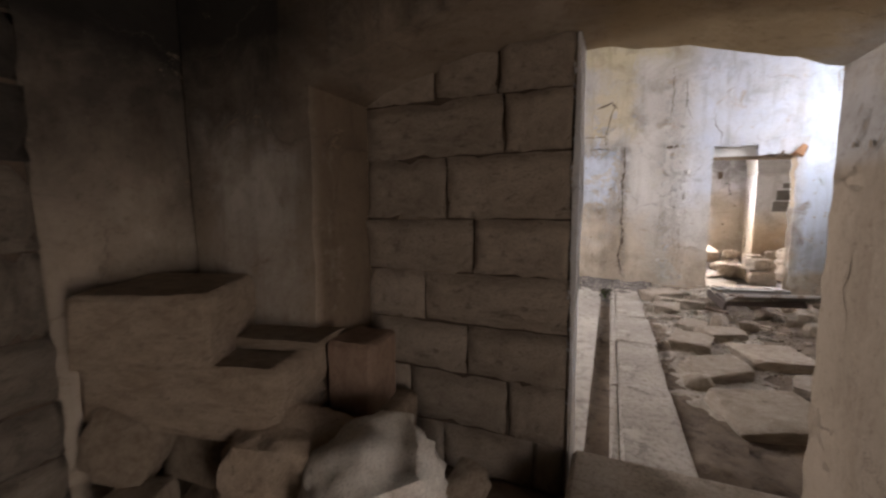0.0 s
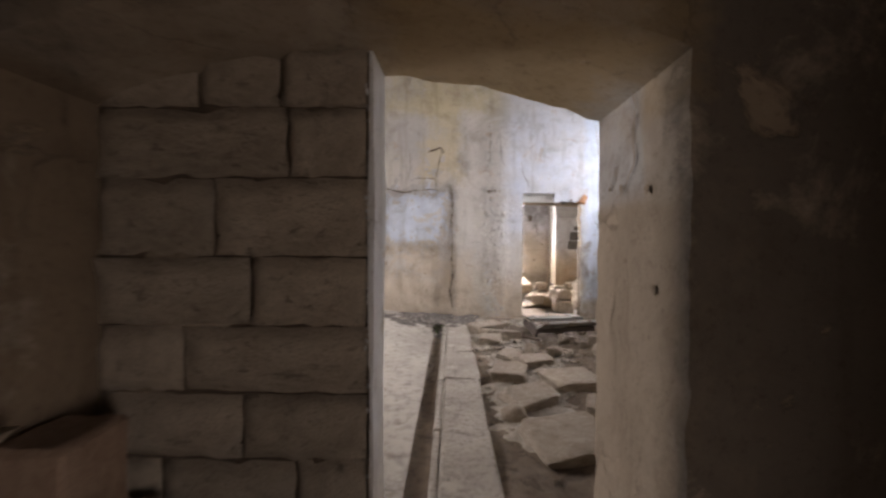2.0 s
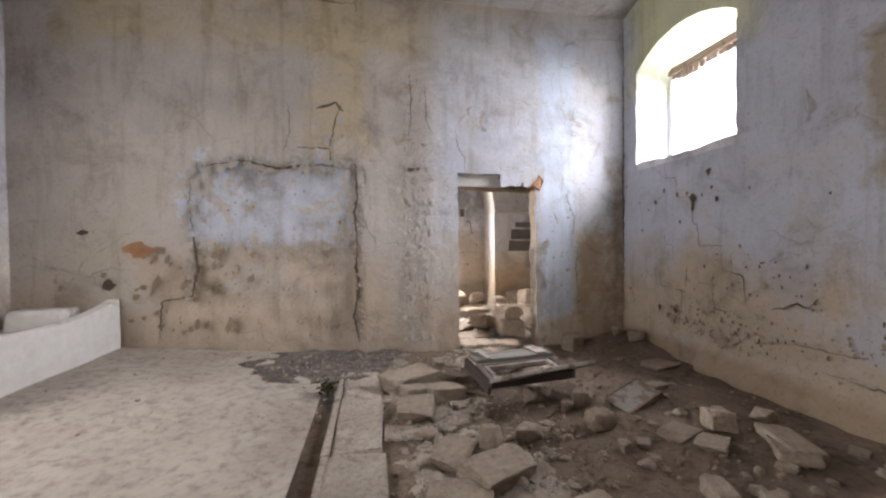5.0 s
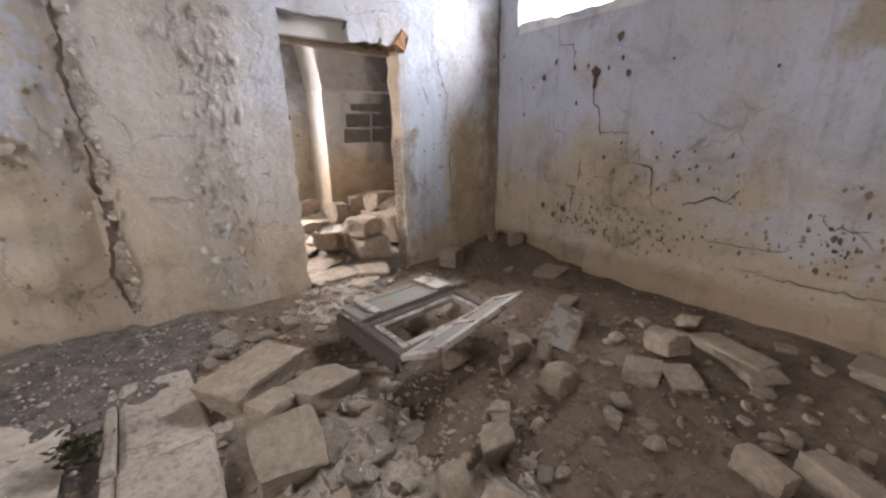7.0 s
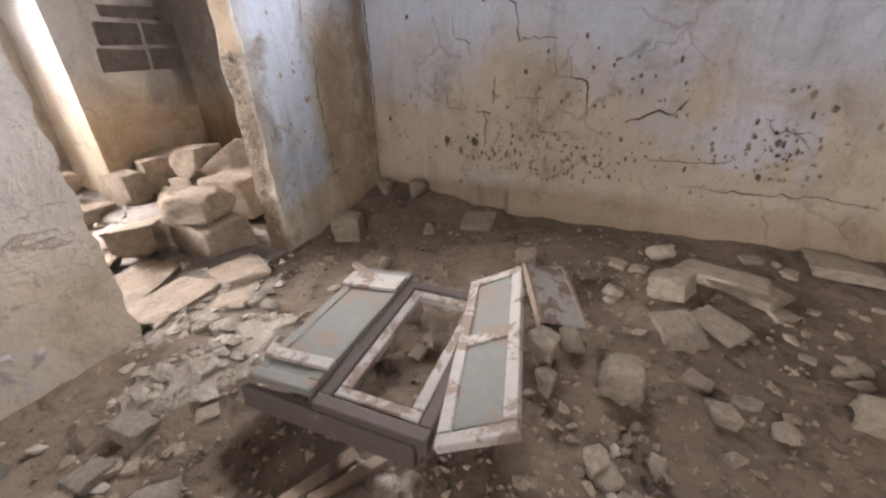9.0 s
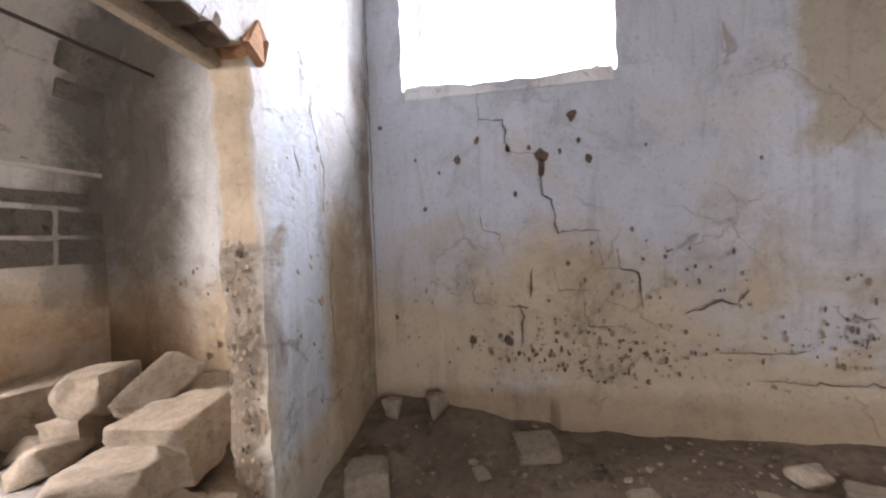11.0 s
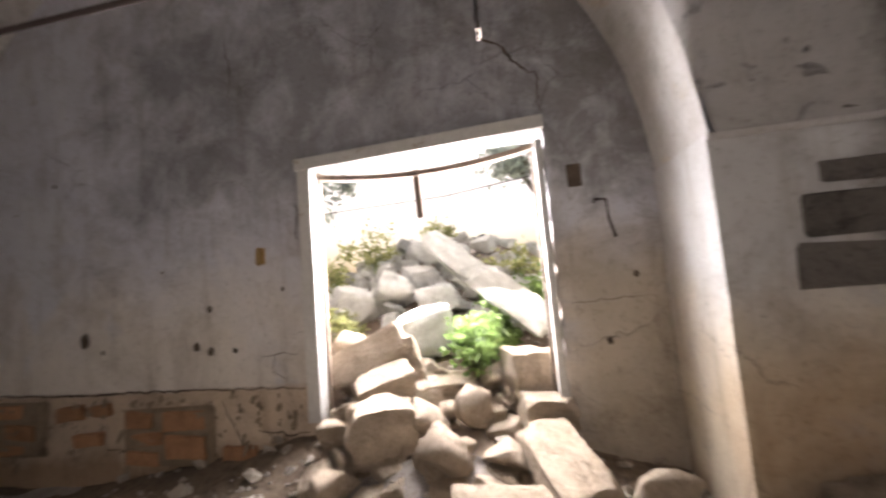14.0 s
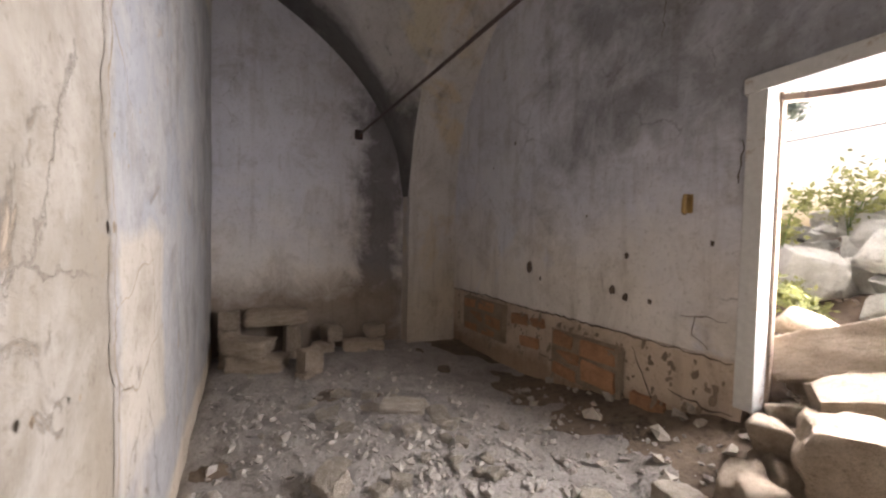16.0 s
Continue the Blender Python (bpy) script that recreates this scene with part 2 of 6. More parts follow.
PLASTER_SOOT_SHADE = plaster_material("limewash_sooty_shaded", (0.60, 0.60, 0.65), (0.72, 0.665, 0.60), (0.62, 0.62, 0.65), 1.45, 0.5, earth_at=0.66, zones=[
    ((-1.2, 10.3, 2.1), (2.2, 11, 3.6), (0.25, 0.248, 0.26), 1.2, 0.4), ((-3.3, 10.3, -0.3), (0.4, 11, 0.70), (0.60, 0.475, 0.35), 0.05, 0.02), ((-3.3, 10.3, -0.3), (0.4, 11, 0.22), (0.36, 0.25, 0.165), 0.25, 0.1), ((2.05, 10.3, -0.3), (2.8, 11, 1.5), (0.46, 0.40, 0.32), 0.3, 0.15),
    # West wall: dark strip by the pier; foot darkened for shaded gaps behind blocks.
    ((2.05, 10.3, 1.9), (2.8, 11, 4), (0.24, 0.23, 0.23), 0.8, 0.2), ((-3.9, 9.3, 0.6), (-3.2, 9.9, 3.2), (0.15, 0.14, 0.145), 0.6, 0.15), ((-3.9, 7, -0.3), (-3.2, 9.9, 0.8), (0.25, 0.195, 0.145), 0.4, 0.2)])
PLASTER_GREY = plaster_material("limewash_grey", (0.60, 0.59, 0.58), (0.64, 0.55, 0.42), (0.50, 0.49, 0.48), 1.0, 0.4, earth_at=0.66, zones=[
    # Pier corner: soot with the corner's shade darkened into it; foot turns brown.
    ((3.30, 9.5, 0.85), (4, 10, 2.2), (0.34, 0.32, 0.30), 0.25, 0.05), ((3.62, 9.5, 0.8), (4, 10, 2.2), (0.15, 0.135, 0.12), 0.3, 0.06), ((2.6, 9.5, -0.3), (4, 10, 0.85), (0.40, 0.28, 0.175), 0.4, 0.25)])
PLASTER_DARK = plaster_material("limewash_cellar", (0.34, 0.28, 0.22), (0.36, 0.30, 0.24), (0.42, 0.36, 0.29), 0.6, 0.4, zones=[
    # Cellar shade put into the colour: black overhead, dark right wall and reveals.
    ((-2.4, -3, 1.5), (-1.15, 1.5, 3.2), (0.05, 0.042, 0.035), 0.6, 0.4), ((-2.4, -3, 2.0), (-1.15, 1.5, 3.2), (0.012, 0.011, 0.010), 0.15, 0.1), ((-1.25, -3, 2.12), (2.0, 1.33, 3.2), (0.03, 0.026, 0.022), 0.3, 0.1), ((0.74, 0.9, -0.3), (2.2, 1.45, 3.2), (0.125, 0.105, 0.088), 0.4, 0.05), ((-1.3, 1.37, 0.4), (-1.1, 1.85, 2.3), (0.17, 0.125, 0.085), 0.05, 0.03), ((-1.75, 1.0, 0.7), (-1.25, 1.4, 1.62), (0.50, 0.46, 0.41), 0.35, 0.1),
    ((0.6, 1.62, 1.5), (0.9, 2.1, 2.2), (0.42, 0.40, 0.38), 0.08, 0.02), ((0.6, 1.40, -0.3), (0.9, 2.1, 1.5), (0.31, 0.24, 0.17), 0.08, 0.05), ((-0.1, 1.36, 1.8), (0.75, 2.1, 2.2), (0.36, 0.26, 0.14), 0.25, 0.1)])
# Near-black plaster stands in for the unlit vault overhead.
PLASTER_BLACK = plaster_material("shade_black_crust", (0.022, 0.019, 0.017), (0.022, 0.019, 0.017), (0.035, 0.030, 0.026), 1.0, 0.3, earth=(0.03, 0.026, 0.022))
STONE = stone_material("limestone", (0.52, 0.46, 0.38), (0.36, 0.30, 0.23), 5.0, 0.92, 1.0)
STONE_DUSTY = stone_material("dusty_limestone", (0.43, 0.36, 0.285), (0.27, 0.215, 0.16), 4.0)
STONE_PALE = stone_material("pale_limestone", (0.62, 0.515, 0.40), (0.43, 0.335, 0.235), 5.0, 0.92, 1.0)
# Paler copy of the limestone; the sunlight outside is put into its colour.
STONE_SUNLIT = stone_material("sunlit_limestone", (0.74, 0.735, 0.67), (0.54, 0.53, 0.455), 4.0, 0.92, 1.0, 0.45)
STONE_RUST = stone_material("reddish_stone", (0.38, 0.265, 0.195), (0.27, 0.175, 0.125), 5.0)
STONE_DARK = stone_material("cellar_stone", (0.60, 0.485, 0.365), (0.39, 0.29, 0.205), 7.0, 0.92, 1.0)
EARTH = stone_material("earth", (0.215, 0.162, 0.117), (0.12, 0.089, 0.064), 1.2, 0.97, 1.0, 0.0)
CONCRETE = stone_material("worn_screed", (0.46, 0.42, 0.36), (0.33, 0.29, 0.245), 1.0, 0.9, 0.4, 0.0)

PLASTER_JAMB_WHITE = plaster_material("limewash_white", (0.68, 0.69, 0.71), (0.60, 0.57, 0.52), (0.68, 0.68, 0.68), 0.6, 0.3)
PLASTER_FLAKE = plaster_material("loose_limewash", (0.46, 0.44, 0.41), (0.43, 0.37, 0.30), (0.47, 0.46, 0.45), 1.2, 0.4)
PLASTER_PALE = plaster_material("limewash_pale", (0.56, 0.54, 0.52), (0.55, 0.48, 0.38), (0.56, 0.48, 0.36), 1.0, 0.4, earth_at=0.66)
# West intrados darkened; east corner carries soot and corner shade in its colour.
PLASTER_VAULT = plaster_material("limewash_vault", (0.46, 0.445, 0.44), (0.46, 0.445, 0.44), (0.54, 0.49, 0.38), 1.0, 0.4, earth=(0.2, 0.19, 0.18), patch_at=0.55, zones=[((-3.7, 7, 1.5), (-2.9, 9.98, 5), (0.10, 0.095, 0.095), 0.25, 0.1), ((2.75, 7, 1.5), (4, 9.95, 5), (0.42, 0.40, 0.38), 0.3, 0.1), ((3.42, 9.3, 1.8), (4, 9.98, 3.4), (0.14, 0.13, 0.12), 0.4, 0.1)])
EARTH_PALE = stone_material("dry_ground", (0.42, 0.37, 0.28), (0.30, 0.27, 0.18), 0.4, 0.97, 0.5, 0.0)
CHIPS_DUSTY = stone_material("dusty_chips", (0.33, 0.265, 0.20), (0.21, 0.16, 0.115), 5.0, 0.95, 0.3, 0.0)
CHIPS = stone_material("stone_chips", (0.46, 0.41, 0.35), (0.30, 0.26, 0.21), 9.0, 0.95, 0.3, 0.0)
ASH = stone_material("burnt_earth", (0.22, 0.19, 0.165), (0.075, 0.066, 0.06), 5.0, 0.97, 1.0, 0.0)
DUST = stone_material("plaster_dust", (0.41, 0.37, 0.335), (0.27, 0.24, 0.215), 3.5, 0.97, 1.0, 0.0)
# Crushed plaster, its tone raised to suggest brightly lit floor too.
DEBRIS = stone_material("lit_crushed_plaster", (0.54, 0.475, 0.395), (0.33, 0.275, 0.215), 6.0, 0.97, 1.0, 0.0)
KERB = stone_material("kerb_stone", (0.43, 0.385, 0.33), (0.29, 0.25, 0.205), 2.2, 0.92, 0.7, 0.15)
BRICK = stone_material("orange_brick", (0.48, 0.26, 0.14), (0.33, 0.17, 0.09), 9.0, 0.9, 0.5, 0.3)
CORE = stone_material("bare_mortar", (0.15, 0.11, 0.08), (0.08, 0.06, 0.045), 12.0, 0.95, 0.6, 0.0)
CORE_MID = stone_material("stained_render", (0.21, 0.16, 0.12), (0.13, 0.10, 0.075), 14.0, 0.95, 0.6, 0.1)
CORE_TAN = stone_material("bare_render", (0.36, 0.28, 0.20), (0.26, 0.20, 0.14), 10.0, 0.95, 0.7, 0.1)
WOOD_WHITE = plain_material("flaking_white_paint", (0.60, 0.585, 0.55), 0.8, 0, 30, 0.3, (0.40, 0.33, 0.26), 0.60)
WOOD_GREEN = plain_material("grey_green_paint", (0.18, 0.18, 0.16), 0.8, 0, 30, 0.3, (0.20, 0.155, 0.12), 0.52)
WOOD_BARE = plain_material("weathered_wood", (0.27, 0.20, 0.15), 0.8, 0, 40, 0.5, (0.16, 0.11, 0.09), 0.55)
WOOD_DIRTY = plain_material("dirty_white_paint", (0.36, 0.335, 0.30), 0.85, 0, 30, 0.4, (0.2, 0.15, 0.12), 0.5)
# Dark for dirt and for the shaded sides of the fallen casing.
WOOD_DARK = plain_material("dirty_shaded_wood", (0.09, 0.07, 0.06), 0.8, 0, 30, 0.3, (0.16, 0.12, 0.10), 0.58)
IRON = plain_material("rusted_iron", (0.07, 0.05, 0.045), 0.7, 0.4, 60, 0.4, (0.16, 0.08, 0.05), 0.6)
BRASS = plain_material("tarnished_brass", (0.42, 0.28, 0.12), 0.45, 0.7, 60, 0.3, (0.2, 0.13, 0.08), 0.6)
TROUGH = plain_material("whitewashed_cement", (0.66, 0.65, 0.62), 0.85, 0, 9, 0.4, (0.45, 0.42, 0.38), 0.6)
BARK = plain_material("bark", (0.14, 0.11, 0.08), 0.9, 0, 20, 0.8)


def leaf_material(name, colour):
    m, n, l, b = material(name)
    g = n.new("ShaderNodeNewGeometry")
    r = ramp_node(n, [(0.0, tuple(c * 0.6 for c in colour)), (1.0, tuple(c * 1.5 for c in colour))])
    l.new(g.outputs["Random Per Island"], r.inputs[0])
    l.new(r.outputs[0], b.inputs["Base Color"])
    b.inputs["Roughness"].default_value = 0.5
    tr = n.new("ShaderNodeBsdfTranslucent")
    l.new(r.outputs[0], tr.inputs[0])
    mx = n.new("ShaderNodeMixShader")
    mx.inputs[0].default_value = 0.55
    l.new(b.outputs[0], mx.inputs[1])
    l.new(tr.outputs[0], mx.inputs[2])
    l.new(mx.outputs[0], n["Material Output"].inputs[0])
    return m


LEAF = leaf_material("weed_leaf", (0.18, 0.27, 0.085))
LEAF_DARK = leaf_material("withered_leaf", (0.07, 0.065, 0.04))
LEAF_DRY = leaf_material("dry_leaf", (0.30, 0.31, 0.13))
# Leaf colour paled to stand in for glare over the far trees.
LEAF_FAR = leaf_material("glare_pale_leaf", (0.46, 0.52, 0.46))

# Darker copies of the coursed limestone; wall shade is put into their colour.
BLOCK_SHADE = stone_material("shade_black_block", (0.11, 0.092, 0.075), (0.05, 0.042, 0.035), 2.5, 0.93, 0.9, 0.3)
BLOCK_DARK = stone_material("shaded_limestone", (0.34, 0.285, 0.23), (0.20, 0.165, 0.13), 2.5, 0.93, 0.9, 0.3)

SKY_GLOW = bpy.data.materials.new("white_sky")
SKY_GLOW.use_nodes = True
glow = SKY_GLOW.node_tree.nodes["Principled BSDF"]
glow.inputs["Base Color"].default_value = (0.8, 0.85, 0.9, 1)
glow.inputs["Emission Color"].default_value = (0.94, 0.97, 1.0, 1)
glow.inputs["Emission Strength"].default_value = 0.7

BOULDER_WHITE = stone_material("white_limestone", (0.78, 0.74, 0.67), (0.60, 0.54, 0.46), 4.0)
CHIPS_PALE = stone_material("plaster_chips", (0.44, 0.40, 0.355), (0.25, 0.22, 0.19), 9.0, 0.95, 0.3, 0.0)
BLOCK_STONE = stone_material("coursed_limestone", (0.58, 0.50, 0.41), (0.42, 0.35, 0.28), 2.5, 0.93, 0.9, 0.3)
BLOCK_GREY = stone_material("grey_block", (0.20, 0.18, 0.16), (0.12, 0.108, 0.096), 3.0, 0.93, 0.8, 0.3)


# ---- shape helpers ----
def mesh_of(name, bm, mats, smooth=False):
    me = bpy.data.meshes.new(name)
    bm.to_mesh(me)
    bm.free()
    for m in mats if isinstance(mats, (list, tuple)) else [mats]:
        me.materials.append(m)
    if smooth:
        for p in me.polygons:
            p.use_smooth = True
    return me


def part(name, bm, mat, parent=None, label="", smooth=False):
    ob = new(name, mesh_of(name, bm, mat, smooth))
    ob.parent = parent
    return tagged(ob, label)


def wobble(p, amp, scale, seed=0.0):
    return amp * noise.noise(Vector((p[0] * scale + seed, p[1] * scale, p[2] * scale)))


def lines(lo, hi, step, extra):
    keys = sorted({lo, hi, *[e for e in extra if lo < e < hi]})
    out = []
    for a, b in zip(keys, keys[1:]):
        k = max(1, round((b - a) / step))
        out += [a + (b - a) * i / k for i in range(k)]
    return out + [hi]


def wall_mesh(bm, place, u0, u1, z0, z1, thick, holes=(), step=0.12, rough=0.012, ragged=0.012, seed=0.0, relief=None, keys=()):
    """A wall in its own plane: place(u, d, z) gives the world point, d from 0 (near face) to thick. holes: (ua, ub, za, zb, rise).
    relief(u, z): how far the near face is set back; keys: heights that get a row of their own."""
    us = lines(u0, u1, step, [h[i] for h in holes for i in (0, 1)])
    zs = lines(z0, z1, step, [h[i] for h in holes for i in (2, 3)] + list(keys))

    def inside(u, z):
        return any(h[0] < u < h[1] and h[2] < z < h[3] for h in holes)

    def grid_point(u, z, d):
        zz = z
        edge = 0.0
        for ua, ub, za, zb, rise in holes:
            if ua - 1e-6 <= u <= ub + 1e-6 and rise:
                s = (u - ua) / (ub - ua)
                top = rise * (1 - (2 * s - 1) ** 2)
                if z >= zb - 1e-6:
                    zz = zb + top + (z - zb) * (z1 - zb - top) / (z1 - zb)
                elif z > zb - 0.3:
                    zz = z + top * (z - zb + 0.3) / 0.3
            if (min(abs(u - ua), abs(u - ub)) < 1e-6 and za - 1e-6 <= z <= zb + 1e-6) or (min(abs(z - za), abs(z - zb)) < 1e-6 and ua - 1e-6 <= u <= ub + 1e-6):
                edge = 1.0
        k = 1 if u0 < u < u1 else 0
        du = edge * ragged * noise.noise(Vector((u * 9 + seed, zz * 9, d * 3))) * k
        dz = edge * ragged * noise.noise(Vector((u * 9, zz * 9 + seed, d * 3 + 7)))
        dd = wobble((u, zz, d * 5), rough, 1.3, seed) + wobble((u, zz, d * 5), rough * 0.4, 5.0, seed)
        if relief and d <= 0:
            dd += relief(u, zz)
        return place(u + du, d + dd * (1 if d <= 0 else -1), zz + dz)

    vs = {}
    for i, u in enumerate(us):
        for j, z in enumerate(zs):
            for k, d in ((0, 0.0), (1, thick)):
                vs[i, j, k] = bm.verts.new(grid_point(u, z, d))
    cells = {(i, j) for i in range(len(us) - 1) for j in range(len(zs) - 1) if not inside((us[i] + us[i + 1]) / 2, (zs[j] + zs[j + 1]) / 2)}
    for i, j in cells:
        bm.faces.new([vs[q + (0,)] for q in ((i, j), (i + 1, j), (i + 1, j + 1), (i, j + 1))])
        bm.faces.new([vs[q + (1,)] for q in ((i, j + 1), (i + 1, j + 1), (i + 1, j), (i, j))])
        for (di, dj), (a, b) in {(-1, 0): ((i, j), (i, j + 1)), (1, 0): ((i + 1, j), (i + 1, j + 1)), (0, -1): ((i, j), (i + 1, j)), (0, 1): ((i, j + 1), (i + 1, j + 1))}.items():
            if (i + di, j + dj) not in cells:
                bm.faces.new([vs[a + (0,)], vs[b + (0,)], vs[b + (1,)], vs[a + (1,)]])
    bmesh.ops.recalc_face_normals(bm, faces=bm.faces)
    for f in bm.faces:
        f.smooth = True
    for e in bm.edges:
        e.smooth = not (len(e.link_faces) == 2 and e.calc_face_angle(0) > 0.6)


def wall(name, place, u0, u1, z0, z1, thick, mat, label, holes=(), **kw):
    bm = bmesh.new()
    wall_mesh(bm, place, u0, u1, z0, z1, thick, holes, **kw)
    ob = part(name, bm, mat)
    return tagged(ob, label, "wall", kind="structure")


def along_x(y, way=1):
    return lambda u, d, z: Vector((u, y + way * d, z))


def along_y(x, way=1):
    return lambda u, d, z: Vector((x + way * d, u, z))


# ---- structure ----
X_L, X_R = -3.45, 3.79
Y_S, Y_DIV, Y_BACK, Y_P, Y_OUT = 2.0, 7.47, 7.66, 9.87, 10.55
TOP = 5.0


def vault_height(x, y):
    """Groin vault: a long barrel from the cellar wall to the north piers, crossed by a second one over the bay."""
    a = 1 - ((y - 5.94) / 3.93) ** 2
    b = 1 - ((x + 0.27) / 2.95) ** 2
    return 1.9 + 2.7 * math.sqrt(max(a, b, 0.0))


def partition_relief(u, z):
    s = 0.0
    ju = 0.07 * noise.noise(Vector((3, z * 3.5, 1))) + 0.02 * noise.noise(Vector((3, z * 14, 1)))
    if -1.66 + ju < u < 0.17 + ju * 0.7 and z < 2.27 + 0.2 * noise.noise(Vector((u * 3, 0, 0))):
        s = 0.035 + 0.03 * noise.noise(Vector((u * 5, z * 5, 5))) + 0.012 * noise.noise(Vector((u * 15, z * 15, 5)))
    if 0.72 < u < 1.16 and z < 3.4:
        s -= 0.008 + 0.014 * noise.noise(Vector((u * 14, z * 12, 2)))
    if -2.1 < u < 0.2 and z < 1.35 + 0.15 * noise.noise(Vector((u * 2.5, 4, 0))):
        s += 0.018 + 0.016 * noise.noise(Vector((u * 6, z * 6, 8)))
    if u > 2.9 and z < 1.55 + 0.5 * noise.noise(Vector((u * 1.5, 9, 0))):
        s += 0.012
    return s


def north_relief(u, z):
    s = 0.0
    if u < 0.35 and z < 0.70 + 0.025 * noise.noise(Vector((u * 4, 1, 0))):
        s = 0.03 + 0.02 * noise.noise(Vector((u * 4, z * 5, 3)))
    return s


def east_relief(u, z):
    s = 0.0
    if z < 0.95 + 0.35 * noise.noise(Vector((u * 1.2, 2, 0))) + 0.12 * noise.noise(Vector((u * 6, 2, 0))):
        s = 0.012 + 0.014 * noise.noise(Vector((u * 5, z * 6, 1)))
    if u < 6.2:
        s -= 0.09 * max(0.0, min(1.0, (0.26 - z) / 0.2))
    return s


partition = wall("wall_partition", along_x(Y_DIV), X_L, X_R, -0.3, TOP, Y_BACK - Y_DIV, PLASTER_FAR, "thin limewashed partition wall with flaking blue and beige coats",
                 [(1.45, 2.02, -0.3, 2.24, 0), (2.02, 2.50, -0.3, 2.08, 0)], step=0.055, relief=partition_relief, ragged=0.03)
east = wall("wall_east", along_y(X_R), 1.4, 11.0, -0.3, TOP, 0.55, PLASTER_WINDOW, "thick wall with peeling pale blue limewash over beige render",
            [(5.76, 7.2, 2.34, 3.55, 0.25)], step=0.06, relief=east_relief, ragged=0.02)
north = wall("wall_north", along_x(Y_OUT), X_L - 0.4, X_R, -0.3, TOP, 0.3, PLASTER_SOOT_SHADE, "soot-blackened limewashed outer wall with bare brick near the floor",
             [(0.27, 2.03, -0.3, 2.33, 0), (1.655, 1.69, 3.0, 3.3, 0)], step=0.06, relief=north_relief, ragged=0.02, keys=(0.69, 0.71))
west = wall("wall_west", along_y(X_L, -1), Y_S, Y_OUT, -0.3, TOP, 0.4, PLASTER_SOOT_SHADE, "sooty limewashed end wall under a vault, foot painted dark like shaded gaps", [(3.7, 5.2, 0.9, 2.9, 0)])
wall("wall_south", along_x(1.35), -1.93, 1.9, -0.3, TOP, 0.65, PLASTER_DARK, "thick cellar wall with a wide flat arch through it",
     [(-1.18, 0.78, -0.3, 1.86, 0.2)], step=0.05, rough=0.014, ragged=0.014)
wall("wall_south_west", along_x(1.6), X_L - 0.4, -1.93, -0.3, TOP, 0.4, PLASTER_FAR, "plastered end of the long room")
wall("wall_south_east", along_x(1.6), 1.9, X_R, -0.3, TOP, 0.4, PLASTER_FAR, "plastered end of the long room")
infill = wall("wall_infill", along_x(1.80), -1.2, -0.145, -0.3, 2.1, 0.2, PLASTER_DARK, "blocked half of an old arch, plastered white on its edge", step=0.05, ragged=0.0, rough=0.02)
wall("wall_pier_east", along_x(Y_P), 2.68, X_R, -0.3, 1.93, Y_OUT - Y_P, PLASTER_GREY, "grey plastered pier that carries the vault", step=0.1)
wall("wall_pier_west", along_x(Y_P), X_L, -3.22, -0.3, 1.93, Y_OUT - Y_P, PLASTER_PALE, "pale plastered pier that carries the vault", step=0.1)

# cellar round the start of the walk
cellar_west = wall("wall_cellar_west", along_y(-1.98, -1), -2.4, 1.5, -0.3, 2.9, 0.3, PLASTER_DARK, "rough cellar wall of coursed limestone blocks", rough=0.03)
# This doorway is invented so that the added lamp can shine in.
wall("wall_cellar_east", along_y(1.7), -2.4, 1.5, -0.3, 2.9, 0.3, PLASTER_DARK, "dark plastered cellar wall with an unseen doorway added for a lamp", [(-1.35, -0.3, -0.3, 1.7, 0)], rough=0.03)
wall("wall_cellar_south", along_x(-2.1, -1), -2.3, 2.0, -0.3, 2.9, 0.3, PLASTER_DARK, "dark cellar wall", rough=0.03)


def sheet(name, x0, x1, y0, y1, height, step, mat, label, category):
    bm = bmesh.new()
    xs, ys = lines(x0, x1, step, ()), lines(y0, y1, step, ())
    v = [[bm.verts.new((x, y, height(x, y))) for y in ys] for x in xs]
    for i in range(len(xs) - 1):
        for j in range(len(ys) - 1):
            bm.faces.new([v[i][j], v[i + 1][j], v[i + 1][j + 1], v[i][j + 1]])
    ob = part(name, bm, mat, smooth=True)
    return tagged(ob, label, category, kind="structure")


def heap(x, y):
    """The fallen masonry in and beyond the outer doorway."""
    if y < 8.6:
        return 0.0
    s = min(1.0, max(0.0, (y - 9.75) / 4.6))
    core = 2.0 * s ** 0.82 * math.exp(-((x - 0.75 - 0.25 * (1 - s)) / (1.15 + 2.2 * s)) ** 2)
    corner = 0.10 * math.exp(-((x - 3.0) / 0.7) ** 2 - ((y - 9.2) / 0.8) ** 2)
    mouth = 0.12 * math.exp(-((x - 1.5) / 0.6) ** 2 - ((y - 10.0) / 0.4) ** 2)
    return core + corner + mouth


def earth_height(x, y):
    h = -0.03 + 0.045 * noise.noise(Vector((x * 0.9, y * 0.9, 3))) + 0.02 * noise.noise(Vector((x * 5, y * 5, 1))) + 0.009 * noise.noise(Vector((x * 17, y * 17, 1)))
    h += 0.16 * math.exp(-((x - 3.85) ** 2 + (y - 7.35) ** 2) / 0.35)
    if y < 1.9 and x < 0.75:
        h += 0.12 * min(1.0, (1.9 - y) / 0.3)
    if 0.42 < x < 0.75 and 2.2 < y < 7.2:
        h += 0.03
    if x < 0.4 and y > Y_BACK:
        h += 0.03 * min(1, (0.4 - x))
    if y > 8.6:
        h += heap(x, y)
    return h


